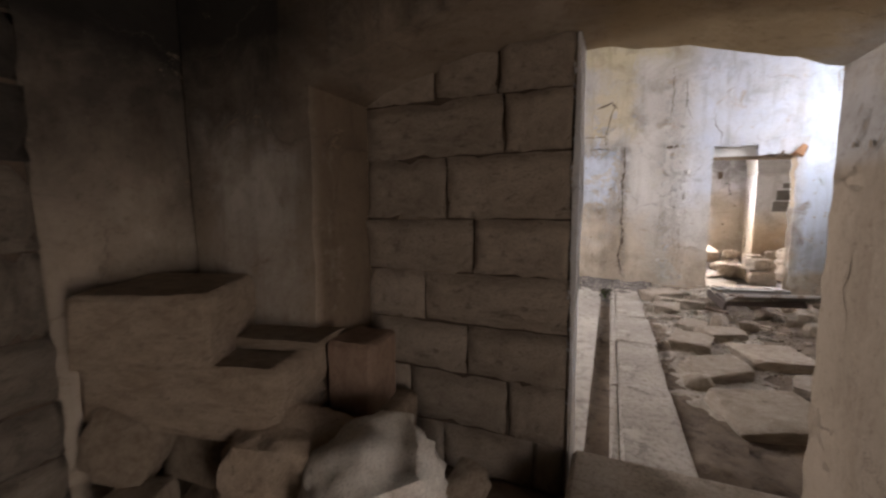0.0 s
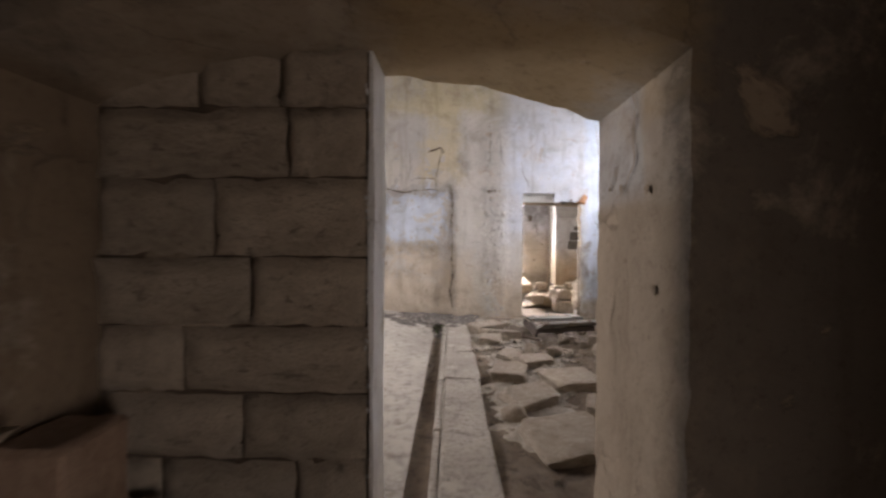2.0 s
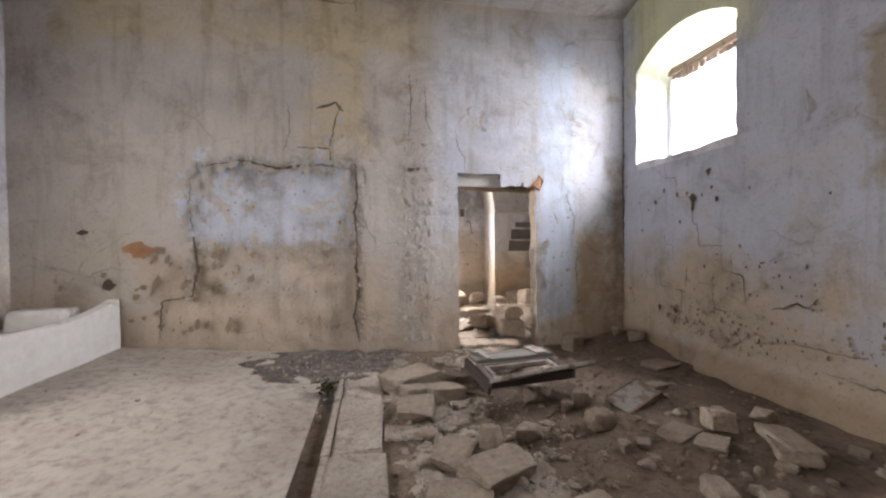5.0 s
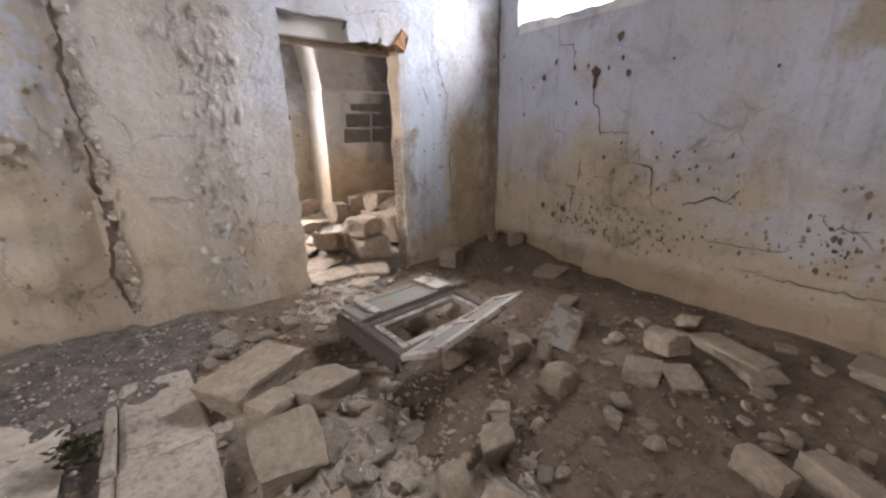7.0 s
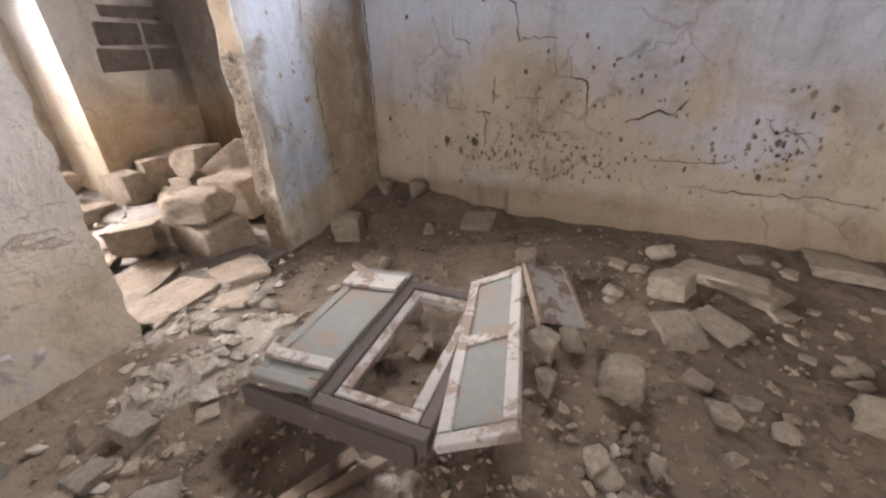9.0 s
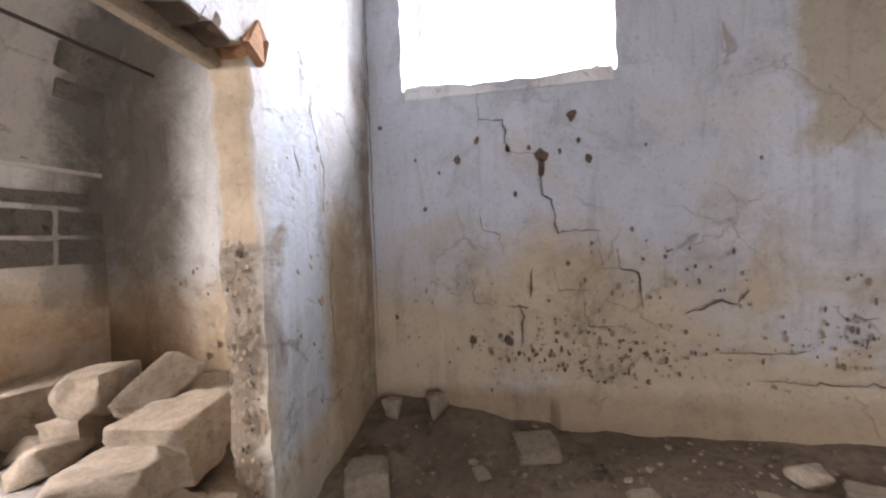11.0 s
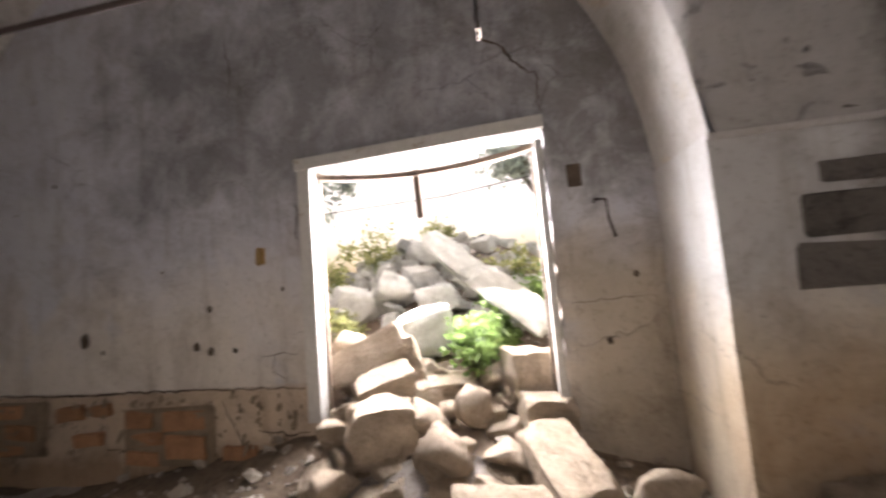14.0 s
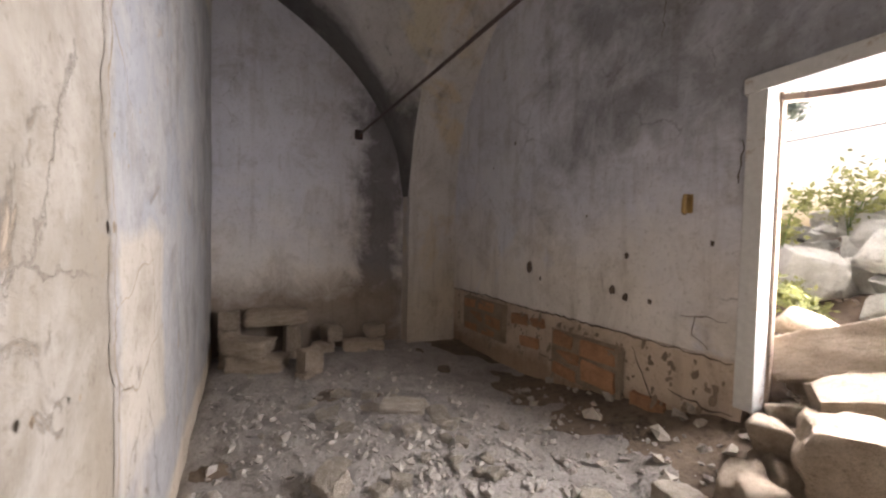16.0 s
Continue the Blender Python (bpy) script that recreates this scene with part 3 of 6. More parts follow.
def screed_height(x, y):
    return 0.02 + 0.085 * max(0.0, -x - 0.1) * min(1.0, max(0.0, (y - 3.0) / 3.0)) + 0.012 * noise.noise(Vector((x * 2, y * 2, 4))) + 0.005 * noise.noise(Vector((x * 9, y * 9, 4)))


sheet("floor", X_L - 0.2, X_R + 0.2, -2.4, 15.6, earth_height, 0.05, EARTH, "uneven floor of trodden brown earth", "floor")
sheet("ground", -90, 90, 15.4, 160, lambda x, y: 1.1, 6, EARTH_PALE, "pale dry ground beyond the ruin", "ground")
sheet("ground_side_east", X_R + 0.2, 90, -60, 15.6, lambda x, y: -0.15, 8, EARTH_PALE, "pale dry ground beside the ruin", "ground")
sheet("ground_side_west", -90, X_L - 0.2, -60, 15.6, lambda x, y: -0.15, 8, EARTH_PALE, "pale dry ground beside the ruin", "ground")
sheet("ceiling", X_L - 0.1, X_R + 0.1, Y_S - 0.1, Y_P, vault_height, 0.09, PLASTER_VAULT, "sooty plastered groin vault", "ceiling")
sheet("ceiling_wall_arch", -3.24, 2.70, Y_P, Y_OUT + 0.05, lambda x, y: 1.9 + 2.7 * math.sqrt(max(0.0, 1 - ((x + 0.27) / 2.95) ** 2)), 0.06, PLASTER_PALE, "pale plastered arch over the outer wall", "ceiling")
# Unseen flat lid, added to keep sky light out above the vault.
sheet("ceiling_top", X_L - 0.4, X_R + 0.4, 1.3, 10.9, lambda x, y: TOP, 1.0, PLASTER_DARK, "unseen flat lid above the vault, added to block light", "ceiling")
sheet("ceiling_cellar", -2.3, 2.0, -2.4, 1.4, lambda x, y: 2.25 + 0.45 * math.sqrt(max(0, 1 - ((x + 0.1) / 2.3) ** 2)), 0.15, PLASTER_BLACK, "low cellar vault painted black like deep shade", "ceiling")
sheet("floor_screed", X_L, -0.09, Y_S - 0.2, Y_DIV + 0.02, screed_height, 0.08, CONCRETE, "worn grey screed floor with a dusty surface", "floor")

def dust_height(x, y):
    return earth_height(x, y) + 0.022 + 0.035 * noise.noise(Vector((x * 1.3, y * 1.3, 11))) + 0.015 * noise.noise(Vector((x * 4, y * 4, 12))) - 0.03 * max(0.0, (y - 9.6) / 0.8)


sheet("floor_dust", X_L, 2.7, Y_DIV + 0.02, 10.6, dust_height, 0.05, DUST, "floor covered in pale grey plaster dust", "floor")


# ---- masonry pieces ----
def bevelled_box(bm, sx, sy, sz, bevel=0.015, m=None, jitter=0.0, seed=0):
    made = bmesh.ops.create_cube(bm, size=1.0)["verts"]
    for v in made:
        v.co = Vector((v.co.x * sx, v.co.y * sy, v.co.z * sz))
    edges = list({e for v in made for e in v.link_edges})
    if bevel:
        out = bmesh.ops.bevel(bm, geom=edges, offset=bevel, segments=1, affect="EDGES", profile=0.6)
        made = list({v for f in out["faces"] for v in f.verts} | {v for v in made if v.is_valid})
    rnd = random.Random(seed)
    for v in made:
        if jitter:
            v.co += Vector([rnd.uniform(-jitter, jitter) for _ in range(3)])
        if m is not None:
            v.co = m @ v.co
    return made


def stone_mesh(seed, kind):
    """Unit stone: 'block' sawn and worn, 'rubble' angular, 'slab' thin and broken, 'round' weathered."""
    rnd = random.Random(seed)
    bm = bmesh.new()
    if kind == "rubble":
        pts = []
        for _ in range(15):
            v = Vector([rnd.gauss(0, 1) for _ in range(3)]).normalized() * rnd.uniform(0.43, 0.62)
            pts.append(bm.verts.new((v.x, v.y, v.z * 0.9)))
        bmesh.ops.convex_hull(bm, input=pts)
        for v in [v for v in bm.verts if not v.link_faces]:
            bm.verts.remove(v)
        bmesh.ops.bevel(bm, geom=list(bm.edges), offset=0.03, segments=1, affect="EDGES")
    else:
        bmesh.ops.create_cube(bm, size=1.0)
        if kind == "block":
            for v in bm.verts:
                v.co += Vector([rnd.uniform(-0.055, 0.055) for _ in range(3)])
        if kind == "slab":
            for v in bm.verts:
                v.co += Vector((rnd.uniform(-0.13, 0.08), rnd.uniform(-0.13, 0.08), rnd.uniform(-0.06, 0.06)))
        for _ in range({"block": 5, "slab": 3}.get(kind, 0)):
            nrm = Vector([rnd.choice((-1, 1)) * rnd.uniform(0.5, 1) for _ in range(3)]).normalized()
            cut = bmesh.ops.bisect_plane(bm, geom=list(bm.verts) + list(bm.edges) + list(bm.faces), plane_co=nrm * rnd.uniform(0.60, 0.78), plane_no=nrm, clear_outer=True)
            rim = [e for e in cut["geom_cut"] if isinstance(e, bmesh.types.BMEdge)]
            if rim:
                bmesh.ops.contextual_create(bm, geom=rim)
        if kind == "round":
            bmesh.ops.subdivide_edges(bm, edges=list(bm.edges), cuts=9, use_grid_fill=True)
            for v in bm.verts:
                v.co = v.co.lerp(v.co.normalized() * 0.56, 0.6)
        else:
            bmesh.ops.bevel(bm, geom=list(bm.edges), offset=0.045, segments=2, affect="EDGES", profile=0.6)
            bmesh.ops.triangulate(bm, faces=[f for f in bm.faces if len(f.verts) > 4])
            bmesh.ops.subdivide_edges(bm, edges=[e for e in bm.edges if e.calc_length() > 0.26], cuts=4, use_grid_fill=True)
    bm.normal_update()
    amp = {"block": 0.065, "rubble": 0.03, "slab": 0.04, "round": 0.10}[kind]
    for v in bm.verts:
        v.co += v.normal * (amp * noise.noise(v.co * 3.1 + Vector((seed, 0, 0))) + amp * 0.6 * noise.noise(v.co * 8 + Vector((0, seed, 0))) + amp * 0.35 * noise.noise(v.co * 17 + Vector((0, 0, seed))))
    for f in bm.faces:
        f.smooth = True
    for e in bm.edges:
        e.smooth = not (len(e.link_faces) == 2 and e.calc_face_angle(0) > 0.75)
    return bm


POOL = {k: [mesh_of(k + "_stone", stone_mesh(11 * i + 3 * len(k), k), STONE) for i in range(n)] for k, n in (("block", 9), ("rubble", 10), ("slab", 6), ("round", 5))}
NAMES = {"block": "stone_block", "rubble": "rubble_stone", "slab": "stone_slab", "round": "boulder"}
STONES = random.Random(5)


def stone(kind, x, y, z, size, turn=0.0, tip=0.0, lean=0.0, label="", group="", mat=None):
    """One stone with its lowest side at z."""
    ob = new(NAMES[kind], STONES.choice(POOL[kind]))
    sx, sy, sz = size if isinstance(size, tuple) else (size, size * STONES.uniform(0.7, 1.0), size * STONES.uniform(0.55, 0.85))
    drop = 0.5 * (sz * abs(math.cos(radians(tip)) * math.cos(radians(lean))) + sx * abs(math.sin(radians(lean))) + sy * abs(math.sin(radians(tip))))
    ob.matrix_world = pose(x, y, z + drop * 0.94, tip, lean, turn) @ Matrix.Diagonal((sx, sy, sz, 1))
    if mat:
        ob.material_slots[0].link = "OBJECT"
        ob.material_slots[0].material = mat
    words = {"block": "squared pale limestone block fallen among the rubble", "rubble": "broken angular lump of pale limestone rubble",
             "slab": "thin broken slab of beige stone lying flat", "round": "weathered rounded boulder of pale limestone"}[kind]
    return tagged(ob, label or words, "stone", group or "fallen masonry")


# stones on the floor of the long room, one by one
for kind, x, y, size, turn, tip, lean in [
    ("slab", 0.71, 6.24, (0.46, 0.27, 0.15), 27, 4, -3), ("slab", 0.96, 5.94, (0.32, 0.25, 0.13), 20, -6, 5), ("block", 0.70, 5.90, (0.2, 0.15, 0.13), 30, 0, 8),
    ("block", 2.87, 7.20, (0.20, 0.20, 0.20), 20, 0, 0), ("slab", 3.45, 6.36, (0.28, 0.22, 0.06), 10, 2, 0), ("rubble", 3.28, 5.04, (0.20, 0.17, 0.15), 10, 0, 0),
    ("block", 2.84, 5.00, (0.20, 0.16, 0.14), 70, 0, 10), ("slab", 3.12, 4.74, (0.42, 0.22, 0.06), 68, 5, 3), ("slab", 3.02, 4.62, (0.34, 0.2, 0.05), 50, 0, 4),
    ("round", 2.02, 5.20, (0.19, 0.16, 0.15), 0, 0, 0), ("slab", 3.46, 4.08, (0.32, 0.26, 0.07), 80, 6, 0), ("block", 2.18, 4.32, (0.2, 0.12, 0.1), 75, 0, 0),
    ("block", 2.34, 4.10, (0.28, 0.15, 0.1), 60, 6, 0), ("rubble", 1.40, 5.06, (0.24, 0.2, 0.17), 30, 0, 0), ("rubble", 1.12, 5.00, (0.22, 0.18, 0.2), 15, 0, 0),
    ("rubble", 1.92, 4.26, (0.14, 0.11, 0.1), 0, 0, 0), ("slab", 2.50, 4.98, (0.24, 0.17, 0.05), 20, 0, 0), ("slab", 2.60, 4.80, (0.26, 0.18, 0.05), 40, 0, 3),
    ("rubble", 1.99, 4.85, (0.15, 0.12, 0.1), 60, 0, 0), ("rubble", 2.76, 5.28, (0.14, 0.12, 0.08), 0, 0, 0), ("rubble", 1.62, 5.26, (0.14, 0.12, 0.08), 0, 0, 0),
    ("rubble", 1.07, 5.74, (0.13, 0.1, 0.09), 0, 0, 0), ("rubble", 2.00, 4.66, (0.13, 0.1, 0.08), 0, 0, 0), ("slab", 1.96, 4.10, (0.26, 0.17, 0.1), 0, 0, 0),
    ("slab", 1.10, 4.75, (0.42, 0.3, 0.10), 25, 0, 4), ("slab", 0.86, 4.95, (0.34, 0.24, 0.09), 60, 5, 0), ("rubble", 0.72, 5.22, (0.2, 0.17, 0.1), 0, 0, 0),
    ("slab", 0.68, 5.62, (0.4, 0.3, 0.09), 84, 0, 3), ("slab", 0.78, 4.40, (0.5, 0.34, 0.11), 75, 0, 3), ("slab", 1.35, 4.15, (0.5, 0.36, 0.11), 12, 5, 0),
    ("slab", 0.85, 3.75, (0.46, 0.36, 0.13), 30, 3, 0), ("slab", 1.4, 3.4, (0.5, 0.36, 0.12), 65, 0, 6), ("rubble", 0.66, 3.3, (0.22, 0.2, 0.15), 0, 0, 0),
    ("slab", 0.98, 2.95, (0.55, 0.42, 0.12), 15, 3, 0), ("slab", 1.75, 3.75, (0.4, 0.3, 0.1), 40, 0, 0), ("rubble", 3.62, 7.0, (0.24, 0.2, 0.2), 0, 0, 0),
    ("rubble", 3.55, 7.28, (0.22, 0.2, 0.16), 40, 0, 0), ("slab", 3.0, 5.85, (0.22, 0.14, 0.05), 15, 0, 0), ("rubble", 2.6, 6.7, (0.12, 0.1, 0.08), 0, 0, 0),
]:
    stone(kind, x, y, earth_height(x, y) - 0.018, size, turn, tip, lean, group="stones on the earth floor", label="dusty broken piece of beige stone on brown earth", mat=STONE_DUSTY)

# propping stones under the fallen window
for x, y, s in ((1.75, 6.2, 0.2), (1.7, 5.72, 0.19), (2.05, 5.52, 0.22), (2.12, 6.25, 0.2), (1.9, 5.48, 0.14), (2.2, 5.42, 0.15)):
    stone("rubble", x, y, earth_height(x, y) - 0.02, (s, s * 0.9, s), 30, group="stones under the fallen window", label="dusty stone propping up the fallen window", mat=STONE_DUSTY)

# blocks heaped inside the second doorway and in the mouth of the outer one
for kind, x, y, z, size, turn, tip, lean in [
    ("block", 2.32, 8.02, 0.02, (0.50, 0.34, 0.24), 82, 0, 0), ("block", 2.30, 8.02, 0.25, (0.38, 0.30, 0.18), 100, 0, 4), ("block", 2.02, 8.35, 0.03, (0.4, 0.3, 0.2), 50, 0, 10),
    ("block", 2.98, 8.42, 0.0, (0.62, 0.44, 0.35), 16, 0, 3), ("slab", 3.22, 8.78, 0.16, (0.52, 0.26, 0.16), 10, 30, -18), ("block", 3.50, 8.60, 0.0, (0.44, 0.40, 0.28), 30, 0, -6), ("block", 3.46, 9.06, 0.0, (0.42, 0.36, 0.34), 10, 0, 0),
    ("block", 3.10, 9.12, 0.24, (0.38, 0.30, 0.27), 12, 0, 4), ("block", 3.03, 9.20, 0.0, (0.28, 0.26, 0.26), 14, 0, 0), ("block", 3.10, 9.66, 0.0, (0.46, 0.32, 0.40), -16, 0, -7),
    ("block", 2.66, 9.64, 0.0, (0.26, 0.26, 0.34), 20, 0, 5), ("rubble", 2.86, 9.36, 0.0, (0.26, 0.22, 0.18), 40, 0, 0), ("rubble", 2.76, 9.06, 0.0, (0.40, 0.34, 0.22), 10, 0, 0),
    ("rubble", 2.33, 9.93, 0.12, (0.36, 0.24, 0.26), 24, 0, -14), ("slab", 2.26, 9.72, 0.0, (0.40, 0.30, 0.12), 10, 6, 0), ("round", 2.10, 9.50, 0.0, (0.34, 0.28, 0.17), 20, 0, 0),
    ("block", 1.60, 9.72, 0.02, (0.46, 0.34, 0.30), 6, 14, 3), ("block", 1.90, 10.12, 0.12, (0.32, 0.54, 0.24), 22, 16, 0), ("rubble", 1.60, 10.18, 0.2, (0.30, 0.26, 0.22), 40, 0, 8),
    ("rubble", 1.27, 10.10, 0.14, (0.34, 0.28, 0.30), 15, 10, 20), ("round", 0.85, 10.36, 0.18, (0.44, 0.36, 0.36), 24, 0, 0), ("rubble", 0.62, 10.08, 0.14, (0.34, 0.28, 0.26), 60, 0, 0),
    ("rubble", 1.10, 10.42, 0.22, (0.32, 0.26, 0.30), 0, 14, 0), ("rubble", 1.44, 10.48, 0.28, (0.34, 0.28, 0.30), 55, 18, 12), ("rubble", 0.54, 10.36, 0.28, (0.34, 0.26, 0.24), 30, 0, 18),
    ("block", 1.88, 10.55, 0.38, (0.32, 0.24, 0.18), 10, 0, 4), ("block", 0.80, 10.62, 0.44, (0.42, 0.28, 0.25), 26, 16, -12), ("block", 0.60, 10.86, 0.56, (0.64, 0.26, 0.27), 6, -14, -22),
    ("block", 0.93, 10.88, 0.55, (0.14, 0.2, 0.40), 10, 0, -16), ("block", 1.82, 10.90, 0.48, (0.42, 0.34, 0.32), 24, 0, 6), ("rubble", 0.36, 11.02, 0.78, (0.42, 0.3, 0.27), 0, 0, 0),
    ("slab", 1.20, 10.86, 0.5, (0.44, 0.3, 0.14), 10, 8, 0), ("rubble", 1.52, 10.98, 0.52, (0.34, 0.28, 0.2), 50, 0, 0),
    ("rubble", 0.62, 9.78, 0.0, (0.20, 0.16, 0.13), 20, 0, 0), ("rubble", 0.95, 9.84, 0.02, (0.26, 0.2, 0.18), 50, 0, 0), ("rubble", 1.16, 9.56, 0.0, (0.22, 0.18, 0.14), 5, 0, 0),
    ("slab", 1.75, 8.05, -0.02, (0.5, 0.42, 0.06), 20, 0, 0), ("slab", 1.72, 7.6, -0.02, (0.44, 0.3, 0.05), 5, 2, 0),
    ("slab", 2.08, 7.5, -0.02, (0.34, 0.26, 0.06), 70, 0, 3), ("slab", 1.92, 7.32, -0.03, (0.3, 0.2, 0.05), 20, 0, 0), ("slab", 1.65, 8.45, 0.0, (0.4, 0.3, 0.08), 40, 0, 0),
    ("slab", 2.16, 8.72, 0.0, (0.44, 0.36, 0.08), 15, 0, 0),
]:
    stone(kind, x, y, max(z, earth_height(x, y) - 0.08), size, turn, tip, lean, group="blocks heaped at the outer doorway", mat=STONE_PALE)

# blocks on the slope outside, stone colour paled for overexposed sunlight
for kind, x, y, z, size, turn, tip, lean in [
    ("block", 0.98, 11.24, 0.70, (0.44, 0.38, 0.36), 24, 8, -14), ("rubble", 0.50, 11.9, 1.10, (0.46, 0.36, 0.38), 10, 0, 12), ("block", 0.98, 11.8, 1.04, (0.38, 0.3, 0.26), 20, 0, -10),
    ("block", 0.12, 11.7, 1.02, (0.34, 0.28, 0.28), 40, 14, 10), ("block", 1.72, 11.35, 0.78, (0.27, 0.27, 0.78), 18, -24, -46), ("block", 1.16, 12.25, 1.20, (0.25, 0.25, 0.78), 18, -18, -44),
    ("block", 0.74, 12.2, 1.24, (0.34, 0.3, 0.26), 40, 14, 0), ("rubble", 0.28, 12.4, 1.34, (0.4, 0.32, 0.3), 0, 0, 0), ("block", 0.70, 12.9, 1.58, (0.42, 0.3, 0.26), 12, 10, 10), ("block", 1.42, 12.6, 1.20, (0.4, 0.3, 0.26), -20, 10, 0),
]:
    stone(kind, x, y, max(z, earth_height(x, y) - 0.1), size, turn, tip, lean, group="blocks on the sunlit slope", label="grey limestone block on the rubble slope, paled to look sunlit", mat=STONE_SUNLIT)

# the slope of fallen masonry outside
heap_rnd = random.Random(9)
for i in range(460):
    y = 9.95 + 4.9 * (i / 460) ** 1.1
    x = heap_rnd.uniform(-1.9, 2.9) if y > 10.95 else heap_rnd.uniform(0.45, 1.95)
    s = heap_rnd.uniform(0.15, 0.32) if y > 11.6 else heap_rnd.uniform(0.10, 0.22)
    stone(heap_rnd.choice(("block", "block", "rubble", "rubble")), x, y, earth_height(x, y) - 0.08, s, heap_rnd.uniform(0, 360), heap_rnd.uniform(-25, 25), heap_rnd.uniform(-25, 25), group="slope of fallen masonry", mat=STONE_PALE if y < 11.2 else STONE_SUNLIT)

def cluster(spots, spread):
    def pick(rnd):
        x, y, s = rnd.choice(spots)
        return x + rnd.gauss(0, s * spread), y + rnd.gauss(0, s * spread)
    return pick


def clipped(pick, x0, x1, y0, y1):
    def inner(rnd):
        for _ in range(30):
            x, y = pick(rnd)
            if x0 < x < x1 and y0 < y < y1:
                return x, y
        return (x0 + x1) / 2, (y0 + y1) / 2
    return inner


# loose blocks along the end wall of the vaulted room
for x, y, z, size, turn in [
    (-3.14, 7.92, 0.0, (0.26, 0.34, 0.2), 4), (-3.2, 8.46, 0.0, (0.2, 0.16, 0.40), 6), (-3.2, 7.84, 0.2, (0.22, 0.2, 0.2), 0), (-3.2, 7.84, 0.41, (0.22, 0.2, 0.18), 0),
    (-3.2, 8.30, 0.42, (0.24, 0.62, 0.17), -4), (-2.84, 8.10, 0.0, (0.26, 0.58, 0.20), -24), (-2.84, 8.02, 0.20, (0.24, 0.46, 0.17), -32), (-2.52, 8.56, 0.0, (0.17, 0.22, 0.28), 24),
    (-3.2, 8.80, 0.0, (0.22, 0.22, 0.16), 10), (-3.2, 8.90, 0.17, (0.2, 0.18, 0.18), 20), (-3.12, 9.26, 0.0, (0.24, 0.44, 0.17), -8), (-3.2, 9.42, 0.18, (0.2, 0.22, 0.14), 14), (-2.42, 8.50, 0.0, (0.14, 0.12, 0.1), 40),
]:
    stone("block", x, y, earth_height(x, y) - 0.015 + z, size, turn, group="blocks along the end wall", mat=STONE_PALE)
for x, y, size, turn, tip in [(-1.55, 8.92, (0.2, 0.1, 0.07), 40, 0), (-1.38, 9.1, (0.34, 0.16, 0.09), 55, 14), (-1.12, 9.3, (0.28, 0.13, 0.08), -10, 8), (-0.6, 8.4, (0.17, 0.15, 0.13), 30, 20),
                              (-0.3, 8.2, (0.2, 0.16, 0.1), 70, 0), (0.35, 9.9, (0.2, 0.16, 0.15), 0, 0), (0.1, 9.6, (0.16, 0.14, 0.12), 40, 0), (0.45, 9.35, (0.16, 0.12, 0.1), 10, 0)]:
    stone("block", x, y, earth_height(x, y) - 0.012, size, turn, tip, group="broken pieces on the gravel floor")
grit = random.Random(53)
for i in range(60):
    x, y = clipped(cluster([(-0.9, 8.6, 1.0), (-0.2, 9.1, 1.0), (0.5, 9.5, 0.9), (-1.6, 8.7, 1.0)], 0.5), -2.9, 1.3, 7.9, 10.2)(grit)
    s = grit.uniform(0.05, 0.12)
    stone(grit.choice(("rubble", "rubble", "slab")), x, y, dust_height(x, y) - s * 0.15, (s, s * 0.8, s * 0.5), grit.uniform(0, 360), grit.uniform(-12, 12), grit.uniform(-12, 12), group="broken pieces on the gravel floor", label="small grey lump of broken plaster on gravel")

def dressed_block(seed):
    """Unit block with worn arrises, less broken than the fallen ones."""
    bm = bmesh.new()
    bevelled_box(bm, 1, 1, 1, 0.06, None, 0.02, seed)
    bmesh.ops.subdivide_edges(bm, edges=[e for e in bm.edges if e.calc_length() > 0.3], cuts=4, use_grid_fill=True)
    bm.normal_update()
    for v in bm.verts:
        v.co += v.normal * (0.035 * noise.noise(v.co * 3 + Vector((seed, 0, 0))) + 0.02 * noise.noise(v.co * 9 + Vector((0, seed, 0))))
    for f in bm.faces:
        f.smooth = True
    for e in bm.edges:
        e.smooth = not (len(e.link_faces) == 2 and e.calc_face_angle(0) > 0.6)
    return bm


# ledge of blocks in the cellar corner
DRESSED = [mesh_of("dressed_block", dressed_block(17 * i + 2), STONE_DARK) for i in range(3)]
